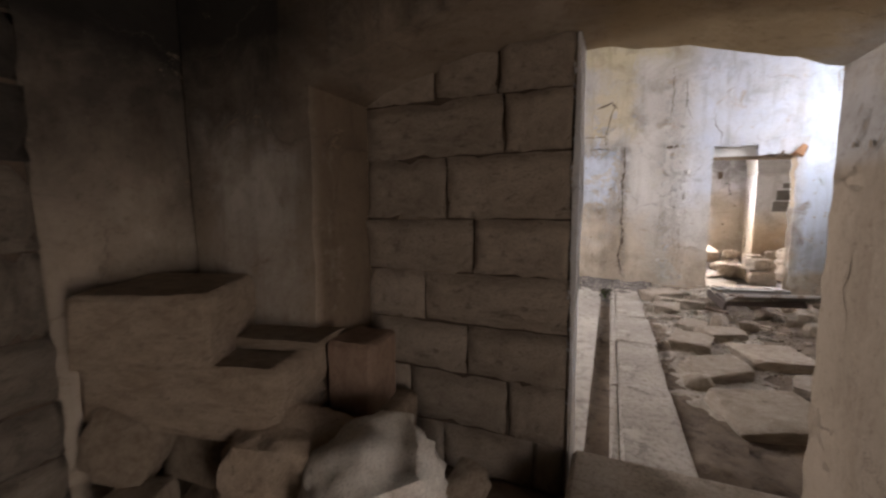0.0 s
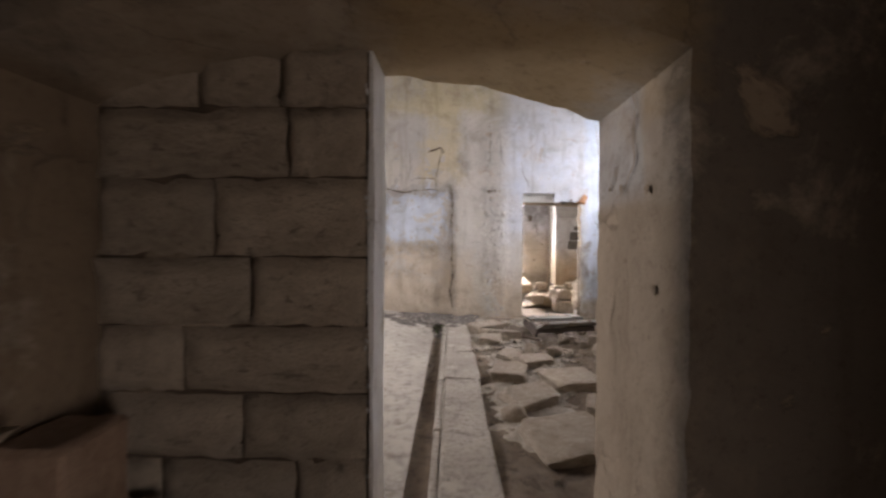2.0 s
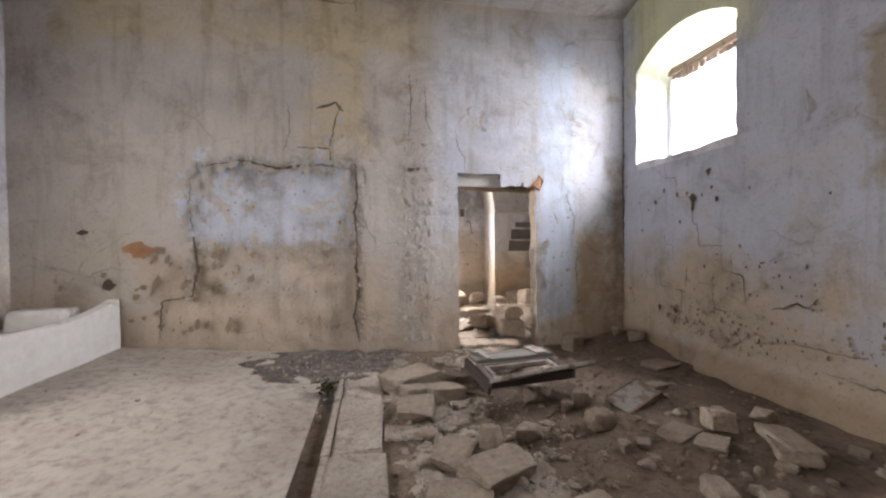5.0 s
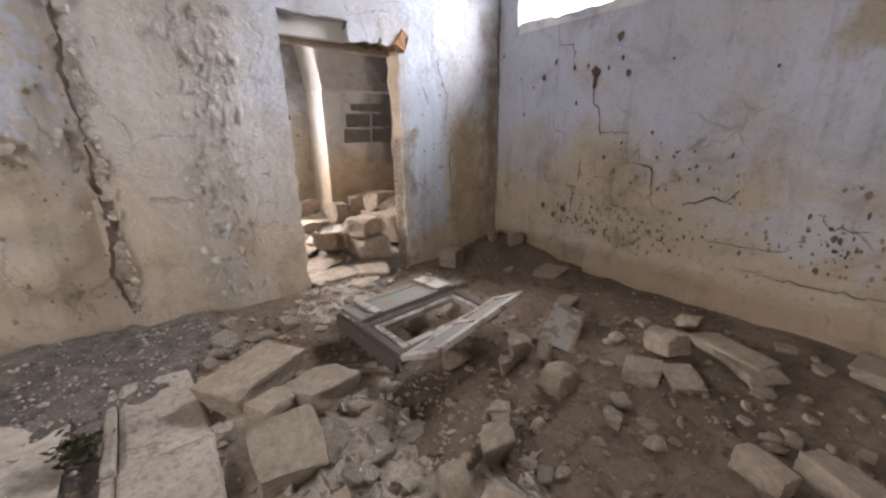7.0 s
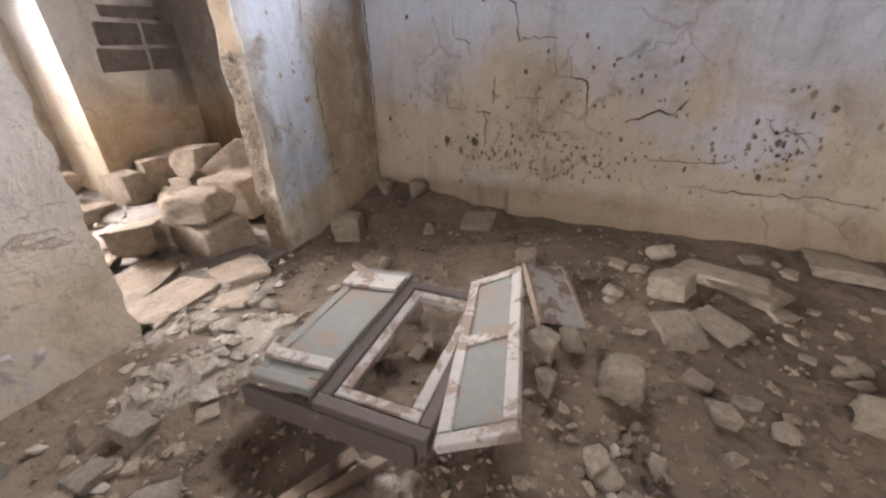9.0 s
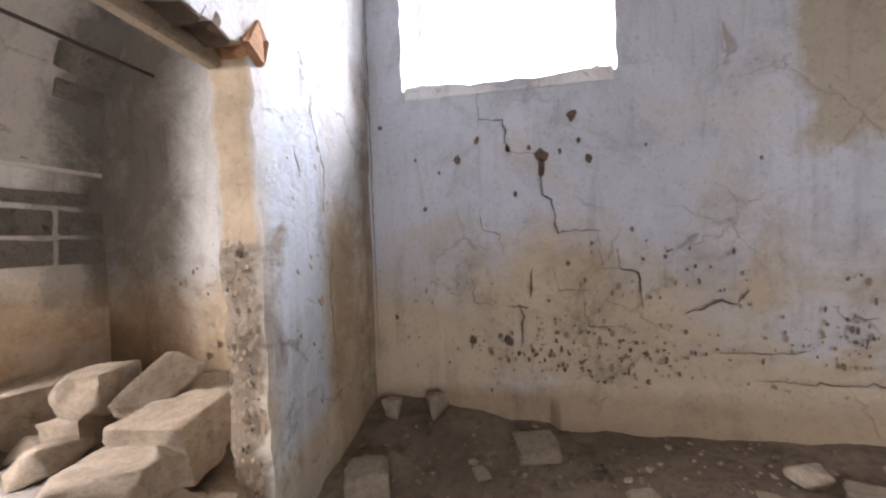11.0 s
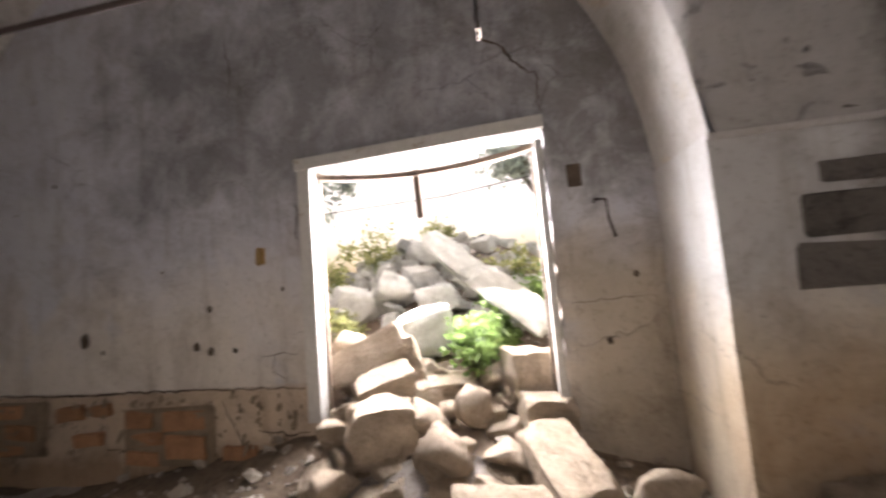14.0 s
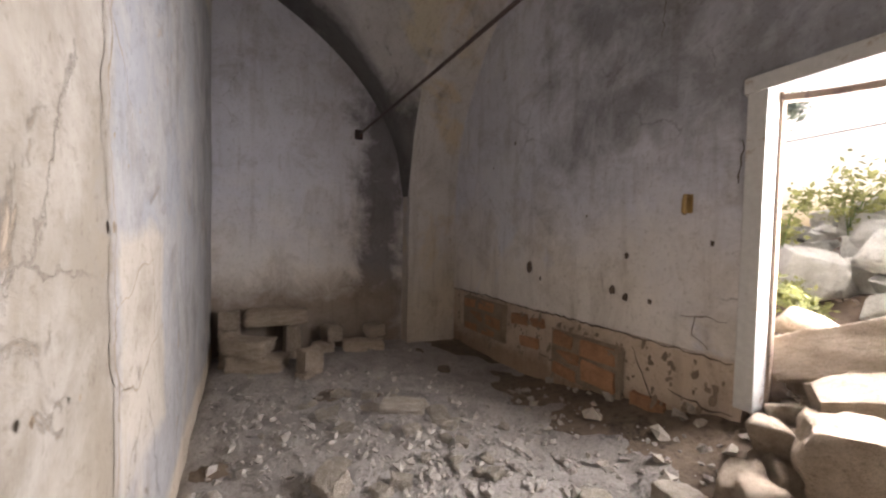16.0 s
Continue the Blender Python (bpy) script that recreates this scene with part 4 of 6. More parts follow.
for kind, x, y, z, size, turn, tip, lean, mat in [
    ("block", -1.69, 1.07, 0.75, (0.50, 0.50, 0.29), 28, 0, 2, STONE_DARK), ("block", -1.57, 1.12, 0.46, (0.88, 0.40, 0.30), 14, 0, 2, STONE_DARK), ("slab", -1.28, 1.27, 0.76, (0.44, 0.20, 0.05), 8, 0, -3, STONE_DARK),
    ("slab", -1.78, 0.90, 0.22, (0.30, 0.16, 0.28), 34, 0, 24, STONE_DARK), ("block", -1.66, 0.84, 0.07, (0.22, 0.18, 0.20), 20, 0, 0, STONE_DARK), ("round", -1.15, 1.12, 0.07, (0.46, 0.42, 0.44), 24, 0, 10, STONE_DARK),
    ("round", -0.74, 1.12, 0.06, (0.46, 0.40, 0.40), 30, 12, -16, BOULDER_WHITE), ("slab", -0.50, 1.26, 0.06, (0.13, 0.26, 0.30), -10, 0, 18, STONE_DARK),
    ("block", -1.02, 1.54, 0.08, (0.30, 0.34, 0.36), 0, 0, 0, STONE_DARK), ("block", -1.05, 1.50, 0.43, (0.22, 0.26, 0.34), 4, 0, 0, STONE_RUST), ("block", -1.72, 1.24, 0.07, (0.4, 0.3, 0.40), 0, 0, 0, STONE_DARK),
]:
    ob = stone(kind, x, y, z, size, turn, tip, lean, group="blocks stacked in the cellar corner", label="" if mat == BOULDER_WHITE else "brown dusty stone block stacked in the cellar corner", mat=mat)
    if kind == "block":
        ob.data = DRESSED[int(abs(x) * 100) % 3]
tagged(new("doorstep", mesh_of("doorstep", (lambda q: (bevelled_box(q, 0.92, 0.42, 0.34, 0.03, pose(0.33, 1.60, 0.08), 0.008, 4), q)[1])(bmesh.new()), STONE_DUSTY)), "worn stone threshold in the arched doorway", "threshold", kind="structure")

# kerb stones beside the drain
for i, (y, ln) in enumerate(((2.55, 1.0), (3.56, 0.98), (4.56, 0.98), (5.5, 0.86), (6.3, 0.7))):
    bm = bmesh.new()
    bevelled_box(bm, 0.34, ln, 0.16, 0.018, None, 0.012, i)
    ob = new("kerb_stone", mesh_of("kerb_stone", bm, KERB))
    ob.matrix_world = pose(0.265, y, (-0.035, -0.037, -0.04, -0.046, -0.055)[i], (0, 0.4, -0.5, 0.8, 1.5)[i], (0.4, -0.6, 0.8, -1.2, 2.0)[i], (0.5, -0.4, 0.3, -0.9, 1.8)[i])
    tagged(ob, "long dusty kerb stone beside a narrow drain", "kerb", "kerb along the drain")
    bm = bmesh.new()
    bevelled_box(bm, 0.05, ln, 0.13, 0.01, None, 0.004, i + 9)
    ob = new("drain_lip", mesh_of("drain_lip", bm, KERB))
    ob.matrix_world = pose(0.065, y, -0.03)
    tagged(ob, "narrow cement lip along a dry drain", "kerb", "kerb along the drain")


# ---- loose small debris ----
def gravel(name, count, region, sizes, mat, label, seed, floor=earth_height):
    rnd = random.Random(seed)
    verts, faces = [], []
    for _ in range(count):
        x, y = region(rnd)
        s = rnd.uniform(*sizes) * rnd.choice((1, 1, 1, 1.8))
        z = floor(x, y)
        m = pose(x, y, z + s * 0.2, rnd.uniform(-30, 30), rnd.uniform(-30, 30), rnd.uniform(0, 360))
        k = len(verts)
        for k2 in range(5):
            w = 1.2566 * k2 + rnd.uniform(-0.45, 0.45)
            r = s * rnd.uniform(0.4, 0.8)
            verts.append(m @ Vector((r * math.cos(w), r * math.sin(w) * 0.75, s * rnd.uniform(-0.12, 0.1))))
        verts.append(m @ Vector((s * rnd.uniform(-0.25, 0.25), s * rnd.uniform(-0.2, 0.2), s * rnd.uniform(0.2, 0.45))))
        verts.append(m @ Vector((s * rnd.uniform(-0.2, 0.2), s * rnd.uniform(-0.2, 0.2), -s * 0.35)))
        for k2 in range(5):
            faces += [(k + k2, k + (k2 + 1) % 5, k + 5), (k + (k2 + 1) % 5, k + k2, k + 6)]
    me = bpy.data.meshes.new(name)
    me.from_pydata([tuple(v) for v in verts], [], faces)
    me.materials.append(mat)
    return tagged(new(name, me), label, "gravel", kind="stuff")


gravel("rubble_chips", 2600, clipped(cluster([(1.2, 5.5, 1.0), (0.8, 6.6, 0.9), (1.6, 4.6, 1.2), (2.7, 5.2, 1.2), (2.6, 6.6, 1.2), (1.0, 4.2, 1.2)], 0.55), 0.46, 3.7, 2.1, 7.4), (0.006, 0.030), CHIPS_DUSTY, "scatter of dusty stone chips on brown earth", 21)
gravel("kerb_chips", 260, clipped(cluster([(0.6, 6.0, 1.0), (0.1, 6.75, 1.0), (0.3, 7.0, 1.0)], 0.42), -0.7, 0.95, 5.4, 7.4), (0.012, 0.04), CHIPS, "scatter of pale plaster chips by the kerb", 22)
gravel("gravel_floor", 3000, clipped(cluster([(-0.9, 8.7, 1.2), (-1.7, 8.6, 1.1), (0.2, 8.9, 1.0), (-0.3, 9.3, 1.0), (0.6, 8.5, 0.8)], 0.6), -3.3, 1.5, 7.72, 10.4), (0.006, 0.040), CHIPS_PALE, "pale grey gravel and plaster crumbs on the floor", 23, lambda x, y: max(earth_height(x, y), dust_height(x, y)))
gravel("doorway_chips", 350, clipped(cluster([(1.9, 7.6, 0.6), (1.7, 8.4, 0.8), (1.6, 9.2, 0.8)], 0.55), 1.0, 2.6, 7.3, 9.9), (0.015, 0.05), CHIPS, "pale stone chips in the doorway", 24, lambda x, y: max(earth_height(x, y), dust_height(x, y)))
gravel("screed_chips", 140, lambda rnd: (rnd.uniform(-2.2, -0.12), rnd.uniform(5.2, 7.4)), (0.008, 0.022), CHIPS, "few crumbs on the screed", 25, screed_height)
gravel("heap_chips", 700, lambda rnd: (rnd.uniform(-1.4, 2.8), rnd.uniform(9.9, 14.5)), (0.03, 0.09), CHIPS, "small broken stone between the fallen blocks", 26)
med = random.Random(31)
for i in range(110):
    x, y = clipped(cluster([(1.2, 5.4, 1.1), (1.8, 4.5, 1.1), (2.8, 5.0, 1.1), (2.4, 6.5, 1.0), (0.8, 6.7, 0.7), (2.9, 4.2, 0.8)], 0.55), 0.5, 3.65, 2.6, 7.35)(med)
    s = med.uniform(0.045, 0.105)
    stone(med.choice(("rubble", "rubble", "slab")), x, y, earth_height(x, y) - s * 0.2, (s, s * 0.8, s * 0.5), med.uniform(0, 360), group="small stones on the earth floor", label="small piece of broken stone on brown earth", mat=STONE_DUSTY)


def debris_height(spots):
    def height(x, y):
        r = min(math.hypot((x - cx) / rx, (y - cy) / ry) for cx, cy, rx, ry in spots) + 0.5 * noise.noise(Vector((x * 2.6, y * 2.6, 16))) + 0.3 * noise.noise(Vector((x * 8, y * 8, 16)))
        return earth_height(x, y) - 0.03 + 0.045 * max(0.0, min(1.0, (1.1 - r) / 0.4)) + 0.012 * noise.noise(Vector((x * 12, y * 12, 22))) + 0.006 * noise.noise(Vector((x * 31, y * 31, 22)))
    return height


ROOM_DEBRIS = debris_height([(0.85, 5.55, 0.55, 0.75), (1.0, 4.75, 0.6, 0.8), (0.9, 3.6, 0.5, 0.9)])
DOOR_DEBRIS = debris_height([(1.85, 7.45, 0.5, 0.36), (1.5, 6.95, 0.45, 0.25)])
# Pale sheets stand for crushed plaster and for light pooled on the floor.
sheet("floor_debris", 0.44, 1.75, 2.3, 6.4, ROOM_DEBRIS, 0.03, DEBRIS, "pale crushed plaster trodden into the earth", "floor")
sheet("floor_debris_door", 0.9, 2.46, 6.5, 7.75, DOOR_DEBRIS, 0.03, DEBRIS, "pale crushed plaster and painted light in front of the doorway", "floor")
gravel("plaster_rubble", 460, clipped(cluster([(0.85, 5.6, 1.0), (1.0, 4.9, 1.0), (0.95, 5.3, 0.8), (1.1, 4.3, 1.0)], 0.42), 0.46, 1.6, 3.2, 6.3), (0.012, 0.045), CHIPS, "pale plaster rubble beside the kerb", 41, ROOM_DEBRIS)
gravel("threshold_rubble", 200, clipped(cluster([(1.8, 7.35, 1.0), (1.4, 6.95, 0.8)], 0.25), 0.95, 2.4, 6.6, 7.45), (0.012, 0.05), CHIPS, "pale plaster rubble before the doorway", 42, DOOR_DEBRIS)
lumps = random.Random(47)
for i in range(46):
    x, y = clipped(cluster([(0.8, 5.7, 0.8), (1.0, 5.1, 1.0), (0.7, 6.75, 0.6), (1.7, 7.15, 0.6)], 0.28), 0.47, 2.2, 4.2, 7.3)(lumps)
    s = lumps.uniform(0.06, 0.16)
    stone(lumps.choice(("rubble", "slab", "slab")), x, y, earth_height(x, y) - s * 0.12, (s, s * 0.75, s * 0.42), lumps.uniform(0, 360), lumps.uniform(-8, 8), lumps.uniform(-8, 8), group="plaster lumps by the kerb", label="broken lump of pale wall plaster on the floor", mat=STONE)


# ---- burnt earth by the end of the drain ----
def ash_height(x, y):
    r = math.hypot((x + 0.1) / 0.85, (y - 7.05) / 0.75) + 0.55 * noise.noise(Vector((x * 2.4, y * 2.4, 6))) + 0.3 * noise.noise(Vector((x * 7, y * 7, 6)))
    return screed_height(min(x, -0.1), y) - 0.04 + 0.062 * max(0.0, min(1.0, (1.15 - r) / 0.5)) + 0.02 * noise.noise(Vector((x * 8, y * 8, 2))) + 0.01 * noise.noise(Vector((x * 25, y * 25, 2)))


sheet("floor_ash", -1.5, 0.66, 5.7, Y_DIV + 0.03, ash_height, 0.03, ASH, "dark burnt earth and ash at the foot of the wall", "floor")
gravel("ash_chips", 520, lambda rnd: (min(0.6, rnd.gauss(-0.15, 0.45)), min(7.42, rnd.gauss(6.75, 0.4))), (0.006, 0.024), CHIPS, "white plaster crumbs on dark ash", 27, ash_height)


# ---- the fallen window in the long room ----
def boards(name, parent, mat, w, h, d, m, bar=0.06, rails=(), label="", rebate=0.0):
    """A flat frame of stiles and rails with its middle open; each member a part."""
    holder = new(name)
    holder.parent = parent
    tagged(holder, label)
    for nm, sx, sy, px, py in [("stile", bar, h, -w / 2 + bar / 2, 0), ("stile", bar, h, w / 2 - bar / 2, 0), ("rail", w - 2 * bar, bar, 0, h / 2 - bar / 2), ("rail", w - 2 * bar, bar, 0, -h / 2 + bar / 2)] + [("rail", w - 2 * bar, bar, 0, r) for r in rails]:
        bm = bmesh.new()
        bevelled_box(bm, sx, sy, d, 0.005, m @ pose(px, py, 0), 0.0015, int(px * 90 + py * 70))
        part(nm, bm, mat, holder)
    return holder


def slab_part(name, parent, mat, sx, sy, sz, m, bevel=0.004, label=""):
    bm = bmesh.new()
    bevelled_box(bm, sx, sy, sz, bevel, m, 0.001, 3)
    return part(name, bm, mat, parent, label)


fallen = tagged(new("fallen_window"), "broken double wooden window with open leaves, lying on stones", "window frame")
fallen.matrix_world = pose(1.74, 5.99, 0.155, 1.5, -2, 3)
m_frame = pose(0, 0, 0)
boards("frame", fallen, WOOD_DARK, 0.80, 0.44, 0.07, m_frame, 0.05, label="casing darkened for dirt and shaded sides")
boards("sash", fallen, WOOD_DIRTY, 0.68, 0.33, 0.04, pose(0, 0, 0.012), 0.045)
leaf_l = boards("shutter", fallen, WOOD_GREEN, 0.80, 0.30, 0.035, pose(0.02, 0.37, 0.035, -6, 0, -1), 0.05, (), "grey-green painted leaf")
slab_part("panel", fallen, WOOD_GREEN, 0.72, 0.22, 0.016, pose(0.02, 0.37, 0.037, -6, 0, -1), 0.002, "grey-green painted leaf panel")
slab_part("cross_board", fallen, WOOD_DIRTY, 0.12, 0.31, 0.02, pose(0.30, 0.37, 0.062, -6, 0, -1), 0.003)
slab_part("cross_board", fallen, WOOD_DIRTY, 0.05, 0.31, 0.02, pose(-0.26, 0.37, 0.062, -6, 0, -1), 0.003)
m_leaf = pose(0.06, -0.29, 0.09, -26, 2, 11)
boards("shutter", fallen, WOOD_DIRTY, 0.94, 0.27, 0.035, m_leaf, 0.05, (), "flaking white leaf tilted up")
slab_part("panel", fallen, WOOD_GREEN, 0.40, 0.18, 0.014, m_leaf @ pose(-0.21, 0, 0), 0.002)
slab_part("panel", fallen, WOOD_GREEN, 0.40, 0.18, 0.014, m_leaf @ pose(0.21, 0, 0), 0.002)
slab_part("rail", fallen, WOOD_DIRTY, 0.06, 0.18, 0.034, m_leaf @ pose(0.0, 0, 0), 0.003)
slab_part("side_board", fallen, WOOD_DARK, 0.03, 0.72, 0.10, pose(-0.40, 0.18, -0.05, 0, 6, 0), 0.003, "bare weathered board")

box = tagged(new("broken_shutter"), "small grey broken wooden panel leaning on rubble", "panel")
box.matrix_world = pose(2.56, 5.58, earth_height(2.56, 5.58) + 0.05, 12, -8, 24)
slab_part("panel", box, WOOD_DIRTY, 0.50, 0.22, 0.018, pose(0, 0, 0))
slab_part("edge_strip", box, WOOD_BARE, 0.52, 0.025, 0.05, pose(0, 0.12, -0.01))
slab_part("edge_strip", box, WOOD_BARE, 0.52, 0.025, 0.05, pose(0, -0.12, -0.01))

for x, y, ln, turn in ((1.12, 6.14, 0.5, -22), (1.28, 5.98, 0.34, -30), (2.42, 6.75, 0.3, 60)):
    bm = bmesh.new()
    bevelled_box(bm, ln, 0.05, 0.03, 0.006, None, 0.003, int(ln * 100))
    ob = new("wooden_lath", mesh_of("wooden_lath", bm, WOOD_BARE))
    ob.matrix_world = pose(x, y, earth_height(x, y) + 0.03, 3, 3, turn)
    tagged(ob, "grey splintered wooden lath lying in the rubble", "lath", "laths in the rubble")

# ---- whitewashed trough ----
trough = tagged(new("trough"), "whitewashed cement manger against the partition wall", "trough")
bm = bmesh.new()
X0, X1, YA, YB = -3.38, -2.40, 5.55, 7.44


def rim(y):
    s = (y - YA) / (YB - YA)
    return 0.64 + 0.12 * (2 * s - 1) ** 2


ys = lines(YA, YB, 0.1, ())
rows = []
for y in ys:
    h = rim(y)
    rows.append([bm.verts.new(p) for p in ((X1, y, 0.0), (X1 + 0.01, y, 0.34), (X1, y, h), (X1 - 0.10, y, h + 0.005), (X1 - 0.16, y, h - 0.24), (X0, y, h - 0.22))])
for a, b in zip(rows, rows[1:]):
    for i in range(5):
        bm.faces.new([a[i], b[i], b[i + 1], a[i + 1]])
for r in (rows[0], rows[-1]):
    base = bm.verts.new((X0, r[0].co.y, 0.0))
    bm.faces.new(r + [base])
part("basin", bm, TROUGH, trough)
bm = bmesh.new()
bevelled_box(bm, 0.5, 0.34, 0.22, 0.04, pose(-2.95, 7.2, 0.60, 0, 0, 8), 0.01, 5)
tagged(part("plaster_lump", bm, TROUGH), "whitewashed plaster lump lying in the manger", "lump")

# ---- outer doorway ----
door = tagged(new("door_frame"), "sagging wooden door frame with flaking white paint, door missing", "door frame", kind="structure")
for nm, sx, sy, sz, m, mat in [
    ("post", 0.10, 0.14, 1.84, pose(0.305, 10.595, 1.37, 0, 0.3, 0), WOOD_WHITE), ("post", 0.05, 0.12, 2.2, pose(1.995, 10.62, 1.15), WOOD_WHITE),
    ("inner_bead", 0.02, 0.04, 1.9, pose(0.362, 10.67, 1.37, 0, 0.3, 0), WOOD_BARE), ("inner_bead", 0.02, 0.03, 2.2, pose(1.955, 10.69, 1.15), WOOD_BARE),
    ("head", 1.80, 0.16, 0.09, pose(1.14, 10.60, 2.325, 0, -2.2, 0), WOOD_WHITE),
]:
    slab_part(nm, door, mat, sx, sy, sz, m)
bm = bmesh.new()
prev = None
for i in range(15):
    s = i / 14
    x, z = 0.38 + 1.58 * s, 2.21 - 0.075 * (1 - (2 * s - 1) ** 2) + 0.02 * s
    ring = [bm.verts.new((x, 10.66 + dy, z + dz)) for dy, dz in ((-0.04, -0.018), (0.04, -0.018), (0.04, 0.018), (-0.04, 0.018))]
    if prev:
        for k in range(4):
            bm.faces.new([prev[k], ring[k], ring[(k + 1) % 4], prev[(k + 1) % 4]])
    else:
        bm.faces.new(ring)
    prev = ring
bm.faces.new(prev)
part("sagging_batten", bm, WOOD_BARE, door, "bare sagging batten")
slab_part("hanging_lath", door, WOOD_BARE, 0.05, 0.025, 0.36, pose(1.13, 10.66, 2.0, 0, -2, 0), 0.004)


# ---- iron ----
def tube(name, pts, r, mat, parent=None, label="", sides=8):
    bm = bmesh.new()
    prev = None
    for i, p in enumerate(pts):
        p = Vector(p)
        way = (Vector(pts[min(i + 1, len(pts) - 1)]) - Vector(pts[max(i - 1, 0)])).normalized()
        a = way.orthogonal().normalized()
        b = way.cross(a)
        ring = [bm.verts.new(p + r * (math.cos(2 * math.pi * k / sides) * a + math.sin(2 * math.pi * k / sides) * b)) for k in range(sides)]
        if prev:
            near = min(range(sides), key=lambda s: (ring[s].co - prev[0].co).length)
            ring = ring[near:] + ring[:near]
            for k in range(sides):
                bm.faces.new([prev[k], prev[(k + 1) % sides], ring[(k + 1) % sides], ring[k]])
        else:
            bm.faces.new(ring[::-1])
        prev = ring
    bm.faces.new(prev)
    bmesh.ops.recalc_face_normals(bm, faces=bm.faces)
    return part(name, bm, mat, parent, label, smooth=True)


rod = tagged(new("tie_rod"), "rusty iron tie rod spanning the vaulted room", "tie rod")
tube("bar", [(X_L - 0.02, 9.26, 2.66), (-1.2, 9.27, 2.66), (1.2, 9.27, 2.67), (X_R + 0.02, 9.3, 2.69)], 0.014, IRON, rod)
slab_part("anchor_plate", rod, IRON, 0.02, 0.10, 0.12, pose(X_L + 0.012, 9.26, 2.66))
hook = tagged(new("gate_hook"), "small tarnished brass hook fixed to the sooty wall", "hook")
tube("hook", [(-0.06, 10.55, 1.70), (-0.06, 10.50, 1.70), (-0.055, 10.485, 1.66), (-0.06, 10.49, 1.60), (-0.07, 10.52, 1.59)], 0.014, BRASS, hook)
slab_part("plate", hook, BRASS, 0.05, 0.012, 0.12, pose(-0.06, 10.543, 1.65))
latch = tagged(new("iron_hook"), "bent rusty iron hook driven into the wall", "hook")
tube("hook", [(2.30, 10.56, 1.78), (2.30, 10.50, 1.79), (2.36, 10.48, 1.78), (2.37, 10.49, 1.65), (2.40, 10.50, 1.54)], 0.009, IRON, latch)
socket = tagged(new("wall_socket_hole"), "square dark hole of a lost socket in plaster", "hole")
slab_part("hole_edge", socket, CORE, 0.09, 0.012, 0.15, pose(2.20, 10.548, 1.97, 0, 0, 0), 0.004)


# ---- wall damage: cracks, chips, bare patches ----
def on_x(y, proud=-0.004):
    return lambda u, z: Vector((u, y + proud, z))


def on_y(x, proud=-0.004):
    return lambda u, z: Vector((x + proud, u, z))


def crack(owner, place, pts, width, seed=0, mat=None):
    """A jagged crack along a few turning points, tapering to its ends."""
    rnd = random.Random(seed)
    fine = []
    for (a, b), (c, d) in zip(pts, pts[1:]):
        k = max(2, int(math.hypot(c - a, d - b) / 0.035))
        fine += [(a + (c - a) * i / k + rnd.gauss(0, 0.007), b + (d - b) * i / k + rnd.gauss(0, 0.007)) for i in range(k)]
    fine.append(pts[-1])
    bm = bmesh.new()
    prev = None
    for i, (u, z) in enumerate(fine):
        a, b = fine[max(0, i - 1)], fine[min(len(fine) - 1, i + 1)]
        ln = math.hypot(b[0] - a[0], b[1] - a[1]) or 1
        nu, nz = -(b[1] - a[1]) / ln, (b[0] - a[0]) / ln
        w = width * rnd.uniform(0.35, 1.0) * min(1.0, 0.35 + 1.3 * min(i, len(fine) - 1 - i) / len(fine))
        pair = [bm.verts.new(place(u + nu * w, z + nz * w)), bm.verts.new(place(u - nu * w, z - nz * w))]
        if prev:
            bm.faces.new([prev[0], prev[1], pair[1], pair[0]])
        prev = pair
    return part("crack", bm, mat or CORE, owner)


def chip(owner, place, u, z, ru, rz, seed, mat=None, name="chipped_spot", n=13):
    rnd = random.Random(seed)
    bm = bmesh.new()
    k = [rnd.uniform(0.6, 1.15) for _ in range(n)]
    ring = [bm.verts.new(place(u + ru * r * math.cos(2 * math.pi * i / n), z + rz * r * math.sin(2 * math.pi * i / n))) for i, r in enumerate(k)]
    bm.faces.new(ring)
    bmesh.ops.triangulate(bm, faces=bm.faces)
    return part(name, bm, mat or CORE, owner)


def chips_sheet(owner, place, spots, mat, name, seed, lift=None):
    """Many tiny pits as one part."""
    rnd = random.Random(seed)
    bm = bmesh.new()
    for u, z, r in spots:
        n = 7
        st = rnd.uniform(0.6, 2.0)
        ring = [bm.verts.new(place(u + r * rnd.uniform(0.5, 1.2) * math.cos(2 * math.pi * i / n), z + st * r * rnd.uniform(0.5, 1.2) * math.sin(2 * math.pi * i / n))) for i in range(n)]
        if lift:
            curl = rnd.uniform(0.2, 0.6)
            for v in ring:
                v.co += lift * max(0.0, curl * (z + r - v.co.z))
        bm.faces.new(ring)
    ob = part(name, bm, mat, owner)
    return tagged(ob, kind="stuff")


PE = on_y(X_R, -0.022)
PE2 = on_y(X_R, -0.012)
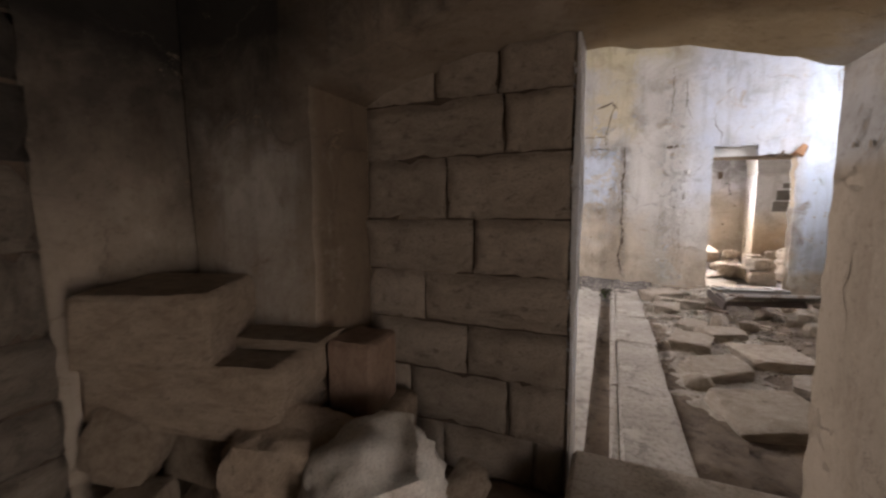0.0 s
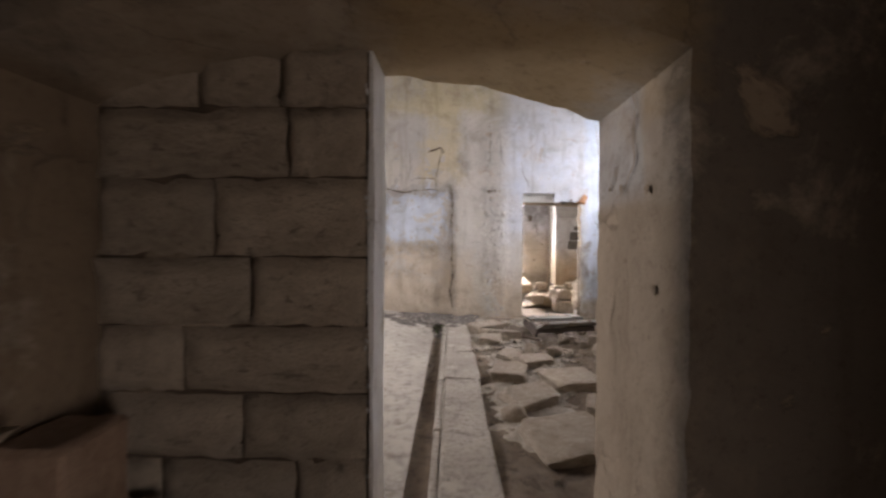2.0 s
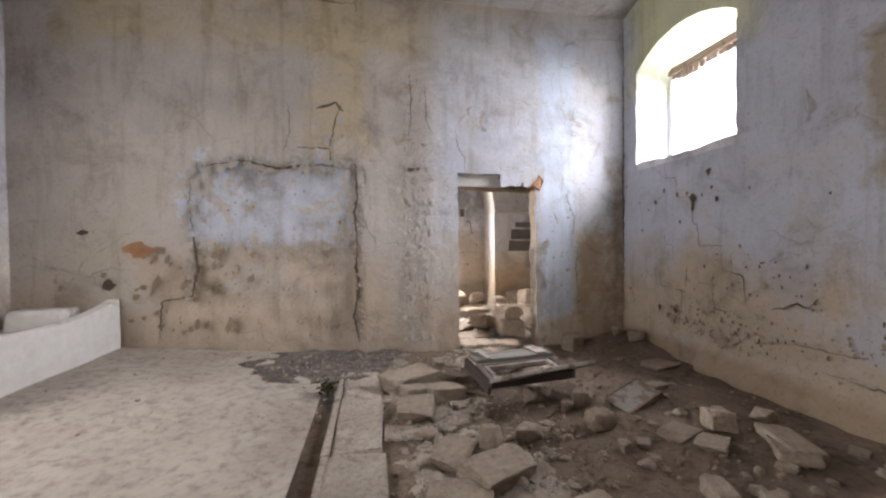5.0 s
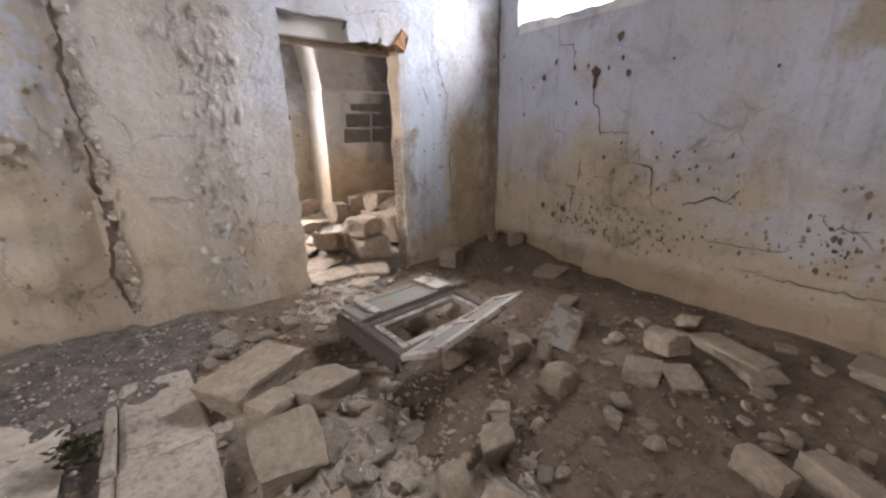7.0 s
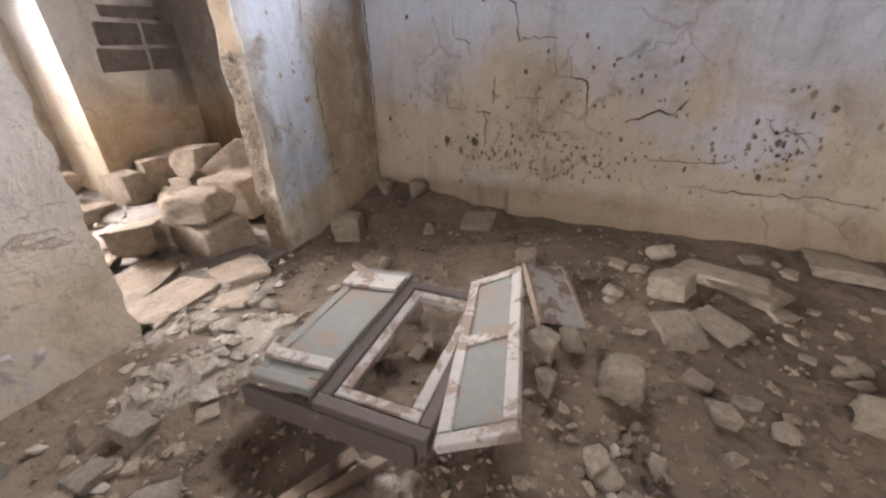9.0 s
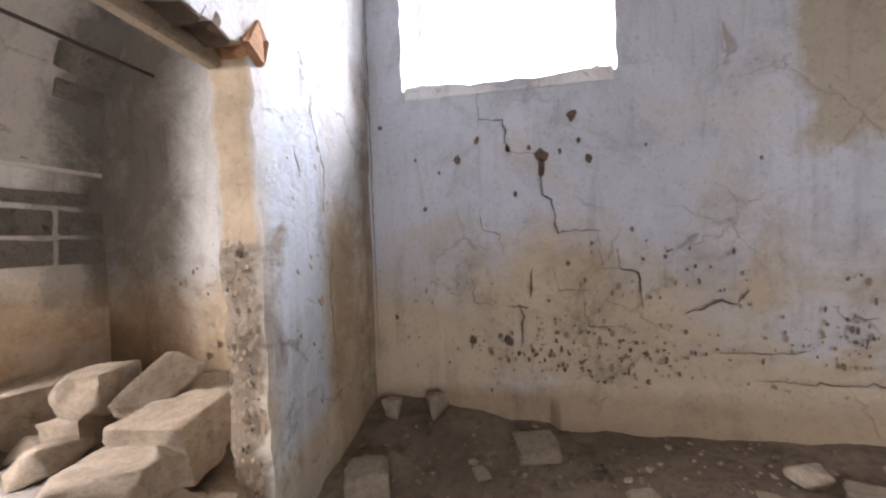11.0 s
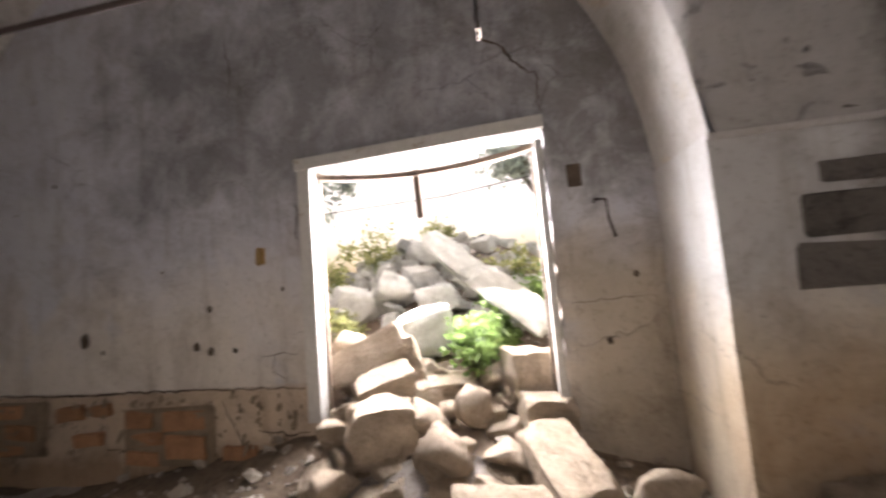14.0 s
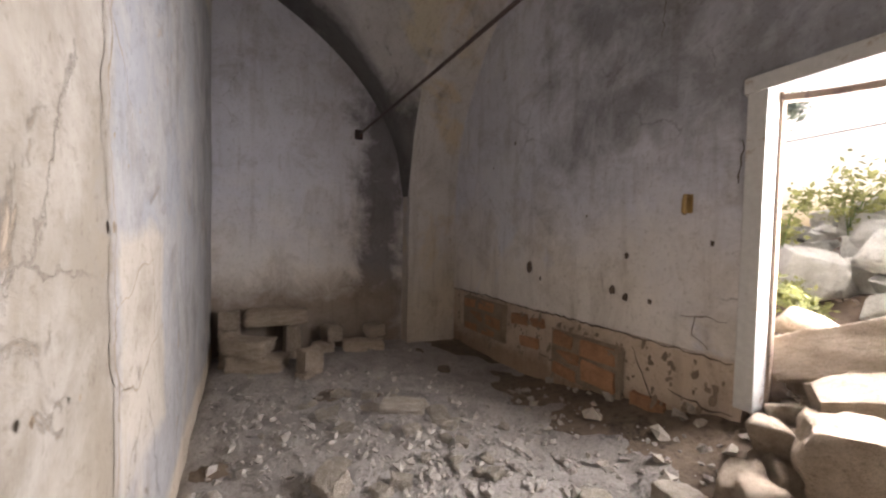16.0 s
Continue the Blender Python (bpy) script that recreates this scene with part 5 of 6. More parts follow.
for i, (pts, w) in enumerate([
    ([(6.67, 2.26), (6.65, 2.08), (6.50, 2.07), (6.47, 1.85), (6.26, 1.82)], 0.006), ([(6.26, 1.86), (6.25, 1.55), (6.18, 1.51), (6.16, 1.30), (5.89, 1.29)], 0.008),
    ([(5.79, 1.17), (5.77, 1.04), (5.66, 1.01), (5.64, 0.78)], 0.009), ([(5.38, 0.74), (5.30, 0.78), (5.19, 0.82), (5.10, 0.80), (5.03, 0.89)], 0.012),
    ([(6.68, 1.47), (6.66, 1.33), (6.54, 1.29), (6.52, 1.14)], 0.005), ([(6.33, 1.05), (6.35, 0.85)], 0.010), ([(6.5, 0.80), (6.36, 0.79)], 0.011), ([(6.43, 0.79), (6.40, 0.72), (6.42, 0.52)], 0.009),
    ([(6.2, 1.06), (6.15, 0.9), (5.95, 0.9)], 0.004), ([(5.9, 1.28), (5.88, 1.05), (5.66, 1.03)], 0.003), ([(6.75, 1.0), (6.73, 0.82), (6.6, 0.8)], 0.004), ([(6.0, 0.9), (5.98, 0.66), (5.7, 0.65)], 0.004), ([(5.2, 0.5), (4.9, 0.49), (4.7, 0.52)], 0.006), ([(4.6, 0.8), (4.5, 0.7), (4.35, 0.72)], 0.006),
    ([(5.0, 0.33), (4.6, 0.30), (4.2, 0.32), (3.9, 0.28)], 0.006),
]):
    crack(east, PE, pts, w, 40 + i)
chip(east, PE, 6.255, 1.81, 0.05, 0.05, 60)
chip(east, PE, 6.25, 1.73, 0.025, 0.08, 61)
for i, (u, z, r) in enumerate([(6.82, 1.82, 0.035), (6.68, 1.94, 0.028), (5.95, 1.77, 0.03), (6.01, 1.89, 0.022), (6.05, 2.06, 0.04), (7.12, 1.84, 0.014), (7.37, 2.09, 0.02), (7.06, 1.49, 0.02), (6.47, 1.87, 0.026),
                             (6.33, 1.87, 0.02), (6.13, 1.83, 0.018), (6.95, 1.74, 0.014), (6.43, 1.56, 0.02), (5.6, 1.83, 0.014), (4.95, 1.7, 0.014), (4.25, 1.5, 0.03), (6.5, 0.56, 0.04), (6.75, 0.56, 0.035), (6.1, 1.08, 0.02), (7.3, 0.72, 0.02)]):
    chip(east, PE, u, z, r * 0.8, r * 1.1, 70 + i)
spot_rnd = random.Random(14)
chips_sheet(east, PE2, [(spot_rnd.gauss(5.9, 0.42), spot_rnd.gauss(0.52, 0.16), spot_rnd.uniform(0.004, 0.016)) for _ in range(130)] + [(spot_rnd.gauss(4.5, 0.14), spot_rnd.gauss(0.62, 0.13), spot_rnd.uniform(0.004, 0.015)) for _ in range(50)]
            + [(spot_rnd.uniform(3.0, 7.4), spot_rnd.uniform(0.2, 1.0), spot_rnd.uniform(0.005, 0.02)) for _ in range(90)], CORE_TAN, "pitted_render", 3)
chips_sheet(east, PE, [(spot_rnd.gauss(6.0, 0.48), spot_rnd.gauss(0.47, 0.10), spot_rnd.uniform(0.004, 0.014)) for _ in range(120)] + [(spot_rnd.gauss(4.45, 0.12), spot_rnd.gauss(0.62, 0.12), spot_rnd.uniform(0.006, 0.020)) for _ in range(22)], CORE_MID, "dark_pits", 4)
chips_sheet(east, PE, [(spot_rnd.gauss(5.6, 0.6), spot_rnd.gauss(1.02, 0.14), spot_rnd.choice((0.004, 0.006, 0.009, 0.013))) for _ in range(36)], CORE_MID, "dark_pits", 11)

PP = on_x(Y_DIV, -0.018)
for i, (pts, w, pl) in enumerate([
    ([(0.17, 2.32), (0.19, 1.95), (0.16, 1.7), (0.19, 1.35)], 0.022, PP), ([(0.19, 1.35), (0.17, 1.1), (0.2, 0.8), (0.14, 0.45), (0.2, 0.15)], 0.034, PP),
    ([(-1.66, 2.2), (-1.68, 1.8), (-1.63, 1.5)], 0.010, PP), ([(-1.64, 1.45), (-1.6, 1.1), (-1.66, 0.76)], 0.03, PP), ([(-1.66, 0.76), (-1.98, 0.72), (-2.0, 0.3)], 0.016, PP),
    ([(-1.55, 2.26), (-1.1, 2.33), (-0.7, 2.25), (-0.3, 2.3), (0.1, 2.28)], 0.018, PP), ([(-0.5, 2.5), (-0.13, 2.5), (-0.1, 2.3)], 0.012, PP), ([(0.02, 3.05), (-0.08, 2.75), (-0.12, 2.52)], 0.012, PP),
    ([(-0.28, 2.97), (-0.05, 3.05), (0.04, 2.95)], 0.028, PP), ([(1.41, 2.78), (1.46, 2.55), (1.54, 2.44), (1.53, 2.28)], 0.010, PP),
    ([(0.84, 3.5), (0.86, 3.0), (0.82, 2.6)], 0.010, PP), ([(1.04, 3.3), (1.05, 2.9), (1.12, 2.7)], 0.008, PP), ([(-0.6, 3.0), (-0.58, 2.7), (-0.66, 2.45)], 0.008, PP),
    ([(-0.6, 4.2), (-0.57, 4.38), (0.2, 4.38), (0.2, 4.15)], 0.014, PP), ([(-0.4, 4.27), (0.05, 4.25), (0.2, 4.27)], 0.012, PP), ([(-0.18, 4.38), (-0.2, 4.25)], 0.012, PP),
    ([(2.92, 2.0), (2.98, 1.8), (3.04, 1.7), (3.02, 1.45)], 0.008, PP), ([(3.1, 1.3), (3.06, 1.0), (3.1, 0.6)], 0.008, PP), ([(2.75, 1.75), (2.8, 1.6)], 0.008, PP),
    ([(X_R - 0.02, 4.2), (X_R - 0.015, 3.2), (X_R - 0.02, 2.2), (X_R - 0.015, 1.1), (X_R - 0.02, 0.4)], 0.014, PP),
]):
    crack(partition, pl, pts, w, 120 + i)
chip(partition, PP, 0.84, 2.27, 0.05, 0.03, 150)
chip(partition, PP, 0.93, 2.27, 0.03, 0.03, 151)
chip(partition, PP, -2.2, 1.30, 0.17, 0.09, 152, BRICK, "bare_brick_patch")
chip(partition, PP, -2.5, 0.92, 0.07, 0.06, 153)
chip(partition, PP, -2.75, 1.5, 0.06, 0.03, 154)
chips_sheet(partition, on_x(Y_DIV, -0.014), [(spot_rnd.gauss(0.92, 0.1), spot_rnd.uniform(0.2, 3.2), spot_rnd.uniform(0.004, 0.014)) for _ in range(520)], PLASTER_FLAKE, "rough_render_strip", 5, Vector((0, -1, 0)))
chips_sheet(partition, on_x(Y_DIV, 0.03), [(spot_rnd.uniform(-2.0, 0.15), spot_rnd.uniform(0.15, 2.3), spot_rnd.uniform(0.005, 0.016)) for _ in range(150)], CORE_TAN, "flaked_spots", 6)

flake = random.Random(19)
spots = [(flake.gauss(-0.75, 0.6), flake.gauss(2.25, 0.10), flake.uniform(0.015, 0.06)) for _ in range(70)] + [(flake.uniform(-1.6, 0.1), flake.gauss(1.32, 0.05), flake.uniform(0.008, 0.026)) for _ in range(90)]
spots += [(flake.gauss(-1.66, 0.05), flake.uniform(0.8, 2.2), flake.uniform(0.006, 0.024)) for _ in range(40)] + [(flake.gauss(0.18, 0.05), flake.uniform(0.2, 2.3), flake.uniform(0.006, 0.022)) for _ in range(60)] + [(flake.gauss(-0.2, 0.35), flake.gauss(2.6, 0.25), flake.uniform(0.015, 0.05)) for _ in range(40)]
chips_sheet(partition, on_x(Y_DIV, 0.0), spots, PLASTER_FLAKE, "peeling_flakes", 7, Vector((0, -1, 0)))
def rough_strip(x, z):
    edge = min(1.0, max(0.0, (0.22 + 0.05 * noise.noise(Vector((z * 4, 2, 0))) - abs(x - 0.93 - 0.05 * noise.noise(Vector((z * 1.7, 7, 0)))) ) / 0.05))
    lump = noise.noise(Vector((x * 16, z * 11, 1))) + 0.7 * noise.noise(Vector((x * 34, z * 26, 4)))
    return -0.012 + edge * (0.016 + 0.026 * max(-0.45, lump))


bm = bmesh.new()
xs, zs = lines(0.66, 1.22, 0.016, ()), lines(0.02, 3.4, 0.018, ())
grid = [[bm.verts.new((x, Y_DIV - rough_strip(x, z), z)) for z in zs] for x in xs]
for i in range(len(xs) - 1):
    for j in range(len(zs) - 1):
        bm.faces.new([grid[i][j], grid[i + 1][j], grid[i + 1][j + 1], grid[i][j + 1]])
part("rough_coat", bm, PLASTER_FLAKE, partition, "rough pitted render strip", smooth=True)
strip = [(flake.gauss(0.93, 0.11), flake.uniform(0.15, 3.3), flake.uniform(0.008, 0.03)) for _ in range(120)]
chips_sheet(partition, on_x(Y_DIV, -0.006), strip, PLASTER_FLAKE, "rough_flakes", 8, Vector((0, -1, 0)))
chips_sheet(partition, on_x(Y_DIV, 0.012), [(flake.gauss(-1.9, 0.5), flake.uniform(0.3, 1.3), flake.uniform(0.012, 0.05)) for _ in range(80)], CORE_TAN, "bare_flakes", 9, Vector((0, -1, 0)))
chips_sheet(partition, on_x(Y_DIV, -0.012), [(flake.gauss(3.0, 0.16), flake.uniform(0.4, 2.6), flake.uniform(0.005, 0.016)) for _ in range(45)], CORE_TAN, "bare_flakes", 10, Vector((0, -1, 0)))

# broken lip of plaster round the fallen-out coat
lip = random.Random(61)
bm = bmesh.new()
for k in range(190):
    if k < 80:
        z = lip.uniform(0.1, 2.3)
        u = 0.215 + 0.05 * noise.noise(Vector((3, z * 3.5, 1)))
    elif k < 130:
        z = lip.uniform(0.7, 2.2)
        u = -1.70 + 0.07 * noise.noise(Vector((3, z * 3.5, 1)))
    else:
        u = lip.uniform(-1.6, 0.15)
        z = 2.31 + 0.2 * noise.noise(Vector((u * 3, 0, 0)))
    r = lip.uniform(0.012, 0.034)
    bevelled_box(bm, r * 1.5, 0.05, r * lip.uniform(1.2, 2.6), 0, pose(u + lip.gauss(0, 0.012), Y_DIV + 0.004, z, lip.uniform(-14, 14), lip.uniform(-40, 40), lip.uniform(-14, 14)), 0.005, k)
tagged(part("broken_lip", bm, PLASTER_FLAKE, partition), kind="stuff")

# rounded plaster over the ragged doorway, and its lintel
lintel = tagged(new("lintel"), "broken plaster lintel over the second doorway", "lintel", kind="structure")
slab_part("board", lintel, WOOD_WHITE, 0.60, 0.10, 0.16, pose(1.73, 7.60, 2.16, 0, 1, 0), 0.01)
slab_part("beam", lintel, CORE_TAN, 1.0, 0.07, 0.07, pose(1.98, 7.62, 2.06, 0, 2, 0), 0.012)
for x, z, s in ((2.08, 2.2, 0.1), (2.2, 2.12, 0.09), (2.35, 2.1, 0.08)):
    bm = bmesh.new()
    bevelled_box(bm, s * 1.4, 0.16, s, 0.012, pose(x, 7.56, z, 0, 20, 0), 0.012, int(x * 50))
    part("broken_edge", bm, CORE, lintel)
bm = bmesh.new()
bevelled_box(bm, 0.12, 0.14, 0.16, 0.012, pose(2.53, 7.53, 2.13, 0, 30, 0), 0.02, 8)
part("brick_stub", bm, BRICK, lintel, "orange brick stub")

# bricks bared in the outer wall
for x0, x1, z0, z1 in ((-2.92, -2.04, 0.24, 0.66), (-1.30, -0.52, 0.16, 0.58)):
    bm = bmesh.new()
    bevelled_box(bm, x1 - x0, 0.05, z1 - z0, 0.02, pose((x0 + x1) / 2, Y_OUT + 0.012, (z0 + z1) / 2), 0.012, 4)
    part("mortar_bed", bm, CORE_TAN, north)
for i, (x, z, w, h) in enumerate([(-2.76, 0.58, 0.28, 0.13), (-2.40, 0.59, 0.34, 0.13), (-2.62, 0.43, 0.30, 0.14), (-2.26, 0.43, 0.32, 0.14), (-2.72, 0.29, 0.3, 0.11), (-2.36, 0.29, 0.3, 0.11), (-1.14, 0.50, 0.26, 0.13), (-0.74, 0.49, 0.38, 0.16),
                                 (-1.10, 0.36, 0.34, 0.12), (-0.74, 0.30, 0.36, 0.18), (-1.12, 0.22, 0.3, 0.12), (-1.80, 0.56, 0.24, 0.13), (-1.62, 0.36, 0.26, 0.12), (-0.30, 0.24, 0.28, 0.12), (-1.5, 0.58, 0.18, 0.10)]):
    bm = bmesh.new()
    bevelled_box(bm, w - 0.02, 0.07, h - 0.02, 0.010, pose(x, Y_OUT + 0.004 + 0.005 * (i % 3), z, 0, (i * 37 % 7) - 3), 0.013, i)
    part("brick", bm, BRICK, north)
PO = on_x(Y_OUT, 0.004)
PO2 = on_x(Y_OUT, -0.02)
for i, (pts, w, pl) in enumerate([
    # The first strip draws the shadow line under the plaster ledge.
    ([(-3.2, 0.71), (-2.4, 0.715), (-1.6, 0.70), (-0.8, 0.71), (0.24, 0.695)], 0.012, PO2), ([(-0.45, 0.62), (-0.35, 0.45), (-0.28, 0.3), (-0.3, 0.1)], 0.009, PO), ([(-0.7, 0.3), (-0.55, 0.25), (-0.45, 0.2)], 0.009, PO),
    ([(-0.1, 0.92), (0.05, 0.95), (0.2, 0.93)], 0.007, PO2), ([(0.02, 0.94), (0.0, 0.82), (0.1, 0.74)], 0.006, PO2), ([(-0.15, 0.4), (0.1, 0.36), (0.24, 0.38)], 0.010, PO),
    ([(1.67, 3.3), (1.68, 3.0), (1.8, 2.93), (1.95, 2.72), (2.02, 2.70), (2.03, 2.42)], 0.012, PO2), ([(0.25, 2.0), (0.23, 1.75)], 0.012, PO2), ([(-0.3, 3.4), (-0.25, 3.1), (-0.28, 2.8)], 0.006, PO2),
    ([(-2.95, 0.72), (-2.9, 0.4), (-2.75, 0.28), (-2.2, 0.3)], 0.01, PO), ([(-1.5, 0.45), (-1.45, 0.28), (-0.8, 0.24)], 0.010, PO), ([(2.1, 1.15), (2.45, 1.17), (2.6, 1.16)], 0.005, PO2),
]):
    crack(north, pl, pts, w, 200 + i)
for i, (u, z, r) in enumerate([(-1.62, 1.12, 0.045), (-0.5, 1.29, 0.02), (-1.45, 1.02, 0.02), (-0.62, 1.02, 0.03), (-0.5, 0.98, 0.025), (-0.3, 0.98, 0.02), (0.1, 1.4, 0.015), (-0.9, 1.6, 0.01), (-1.9, 2.4, 0.02), (-2.3, 2.2, 0.012), (2.3, 0.9, 0.02), (2.5, 1.3, 0.02)]):
    chip(north, PO2, u, z, r, r * 1.3, 230 + i)

PB = on_x(Y_BACK, 0.016)
for i, (pts, w) in enumerate([([(0.22, 2.4), (0.2, 2.0), (0.24, 1.7), (0.19, 1.42)], 0.006), ([(0.19, 1.42), (0.2, 1.1), (0.16, 0.9), (0.2, 0.5)], 0.008), ([(0.2, 1.2), (0.02, 1.22), (-0.1, 1.3), (-0.3, 1.3)], 0.004),
                              ([(0.18, 0.98), (-0.05, 0.9), (-0.3, 1.0), (-0.5, 1.02)], 0.004), ([(0.3, 2.0), (0.1, 1.9), (0.0, 1.75)], 0.004), ([(-0.3, 1.3), (-0.32, 1.0)], 0.006)]):
    crack(partition, PB, pts, w, 300 + i, CORE_TAN)
for i, (u, z, r) in enumerate([(0.2, 1.42, 0.03), (0.19, 1.66, 0.015), (0.05, 1.6, 0.012), (0.66, 1.1, 0.02), (0.45, 1.06, 0.014), (-0.1, 1.8, 0.012), (0.4, 2.0, 0.012), (0.3, 1.3, 0.01)]):
    chip(partition, PB, u, z, r * 0.5, r * 0.65, 320 + i, CORE_TAN)

# damage on the reveal of the arched doorway
PJ = lambda u, z: Vector((0.78 - 0.007, u, z))
south = bpy.data.objects["wall_south"]
for i, (pts, w) in enumerate([([(1.84, 1.26), (1.82, 1.1), (1.83, 1.0), (1.79, 0.86)], 0.007), ([(1.66, 1.95), (1.66, 1.62), (1.70, 1.55), (1.78, 1.52), (1.85, 1.58)], 0.005), ([(2.0, 1.85), (1.99, 1.72)], 0.006)]):
    crack(south, PJ, pts, w, 340 + i, CORE_TAN)
for i, (u, z, r) in enumerate([(1.57, 1.52, 0.014), (1.52, 1.21, 0.016), (1.97, 1.85, 0.012), (1.76, 1.55, 0.013), (1.8, 1.22, 0.007), (1.86, 1.56, 0.01)]):
    chip(south, PJ, u, z, r, r * 1.2, 350 + i, CORE_TAN)

# ledge line and bared block courses on the east pier
pier = bpy.data.objects["wall_pier_east"]
bm = bmesh.new()
bevelled_box(bm, 1.11, 0.03, 0.035, 0.006, pose(3.235, Y_P - 0.005, 1.915), 0.004, 1)
part("impost", bm, PLASTER_PALE, pier)
for i, (x0, x1, z0, z1) in enumerate([(3.36, 3.77, 2.62, 2.84), (3.40, 3.77, 2.42, 2.60), (3.26, 3.77, 2.20, 2.40), (3.23, 3.72, 1.95, 2.15), (3.10, 3.68, 1.64, 1.75), (3.02, 3.42, 1.41, 1.60), (3.45, 3.77, 1.41, 1.60), (2.97, 3.40, 1.18, 1.38), (3.43, 3.77, 1.18, 1.38)]):
    zc = (z0 + z1) / 2
    back = 0.0 if zc < 1.93 else 3.93 * (1 - math.sqrt(1 - ((zc - 1.9) / 2.7) ** 2))
    tilt = 0.0 if zc < 1.93 else math.degrees(math.atan2(3.93 * (zc - 1.9), 2.7 ** 2))
    bm = bmesh.new()
    bevelled_box(bm, x1 - x0 - 0.01, 0.030, z1 - z0 - 0.006, 0.009, pose((x0 + x1) / 2, Y_P + 0.002 - back, zc, tilt, 0.8), 0.012, i)
    part("block", bm, BLOCK_GREY, pier)
pit = random.Random(31)
chips_sheet(east, PE2, [(pit.uniform(7.75, 9.7), pit.gauss(0.85, 0.22), pit.choice((0.006, 0.010, 0.016, 0.026))) for _ in range(90)], CORE_TAN, "pitted_render", 32)
chips_sheet(east, PE, [(pit.uniform(7.9, 9.3), pit.gauss(0.95, 0.12), pit.uniform(0.008, 0.026)) for _ in range(12)], CORE, "dark_pits", 33)
# crumbled lower half of the doorway reveal
PR = on_y(2.50, -0.012)
chips_sheet(partition, PR, [(pit.uniform(7.49, 7.64), pit.uniform(0.1, 1.3), pit.uniform(0.004, 0.016)) for _ in range(150)], CORE_TAN, "crumbled_render", 34, Vector((-1, 0, 0)))
chips_sheet(partition, PR, [(pit.uniform(7.49, 7.64), pit.uniform(0.15, 1.25), pit.uniform(0.004, 0.014)) for _ in range(60)], CORE, "dark_pits", 35)
# crumbled band low on the outer wall
chips_sheet(north, on_x(Y_OUT, -0.01), [(pit.uniform(-3.1, 0.2), pit.uniform(0.15, 0.68), pit.uniform(0.008, 0.03)) for _ in range(150)], CORE_TAN, "crumbled_render", 36, Vector((0, -1, 0)))
chips_sheet(north, on_x(Y_OUT, -0.016), [(pit.uniform(-3.0, 0.2), pit.uniform(0.2, 0.66), pit.uniform(0.006, 0.022)) for _ in range(60)], CORE_TAN, "dark_pits", 37)

bm = bmesh.new()
wall_mesh(bm, along_y(-0.15), 1.775, 2.0, -0.1, 2.08, 0.02, step=0.03, rough=0.012)
part("edge_plaster", bm, PLASTER_JAMB_WHITE, infill, "white plaster edge")

# ragged mortar on the edge of the blocked arch
edge_rnd = random.Random(77)
for i in range(70):
    bm = bmesh.new()
    s = edge_rnd.uniform(0.004, 0.012)
    bevelled_box(bm, s, s * 0.8, s * edge_rnd.uniform(1.0, 2.6), s * 0.2, pose(-0.155 + edge_rnd.uniform(-0.004, 0.008), 1.79 + edge_rnd.uniform(-0.03, 0.06), 0.3 + 1.7 * i / 70, edge_rnd.uniform(-30, 30), edge_rnd.uniform(-30, 30), 0), s * 0.15, i)
    part("mortar_crumb", bm, PLASTER_JAMB_WHITE, infill)

# ---- broken edge of the window ----
ruin = tagged(new("window_remains"), "broken wooden head and splinters of a lost window", "window frame")
slab_part("head", ruin, WOOD_BARE, 0.05, 1.40, 0.09, pose(4.26, 6.48, 3.56), 0.006)
slab_part("jamb_strip", ruin, WOOD_WHITE, 0.05, 0.06, 1.16, pose(4.28, 7.16, 2.93), 0.006)
slab_part("jamb_strip", ruin, WOOD_WHITE, 0.05, 0.05, 1.16, pose(4.28, 5.80, 2.93), 0.006)
for i in range(15):
    bm = bmesh.new()
    bevelled_box(bm, 0.03, 0.075, edge_rnd.uniform(0.05, 0.16), 0.006, pose(4.27, 5.86 + 0.088 * i, 3.48, edge_rnd.uniform(-12, 12), 0, 0), 0.008, i)
    part("splinter", bm, WOOD_BARE, ruin)
bm = bmesh.new()
rows = []
for i in range(30):
    y = 5.78 + 1.40 * i / 29
    dip = 0.07 * math.exp(-((y - 6.45) / 0.28) ** 2) + 0.02 * noise.noise(Vector((y * 9, 3, 1)))
    rows.append([bm.verts.new((x + 0.015 * noise.noise(Vector((x * 9, y * 8, 5))), y, z)) for x, z in ((3.782, 2.27), (3.79, 2.365 - dip), (3.93, 2.375 - 0.6 * dip), (4.10, 2.39), (4.33, 2.41), (4.33, 2.27))])
for p, q in zip(rows, rows[1:]):
    for k in range(6):
        bm.faces.new([p[k], p[(k + 1) % 6], q[(k + 1) % 6], q[k]])
bm.faces.new(rows[0][::-1])
bm.faces.new(rows[-1])
tagged(part("window_sill", bm, PLASTER_JAMB_WHITE), "worn white plaster sill of the high window", "sill", kind="structure")


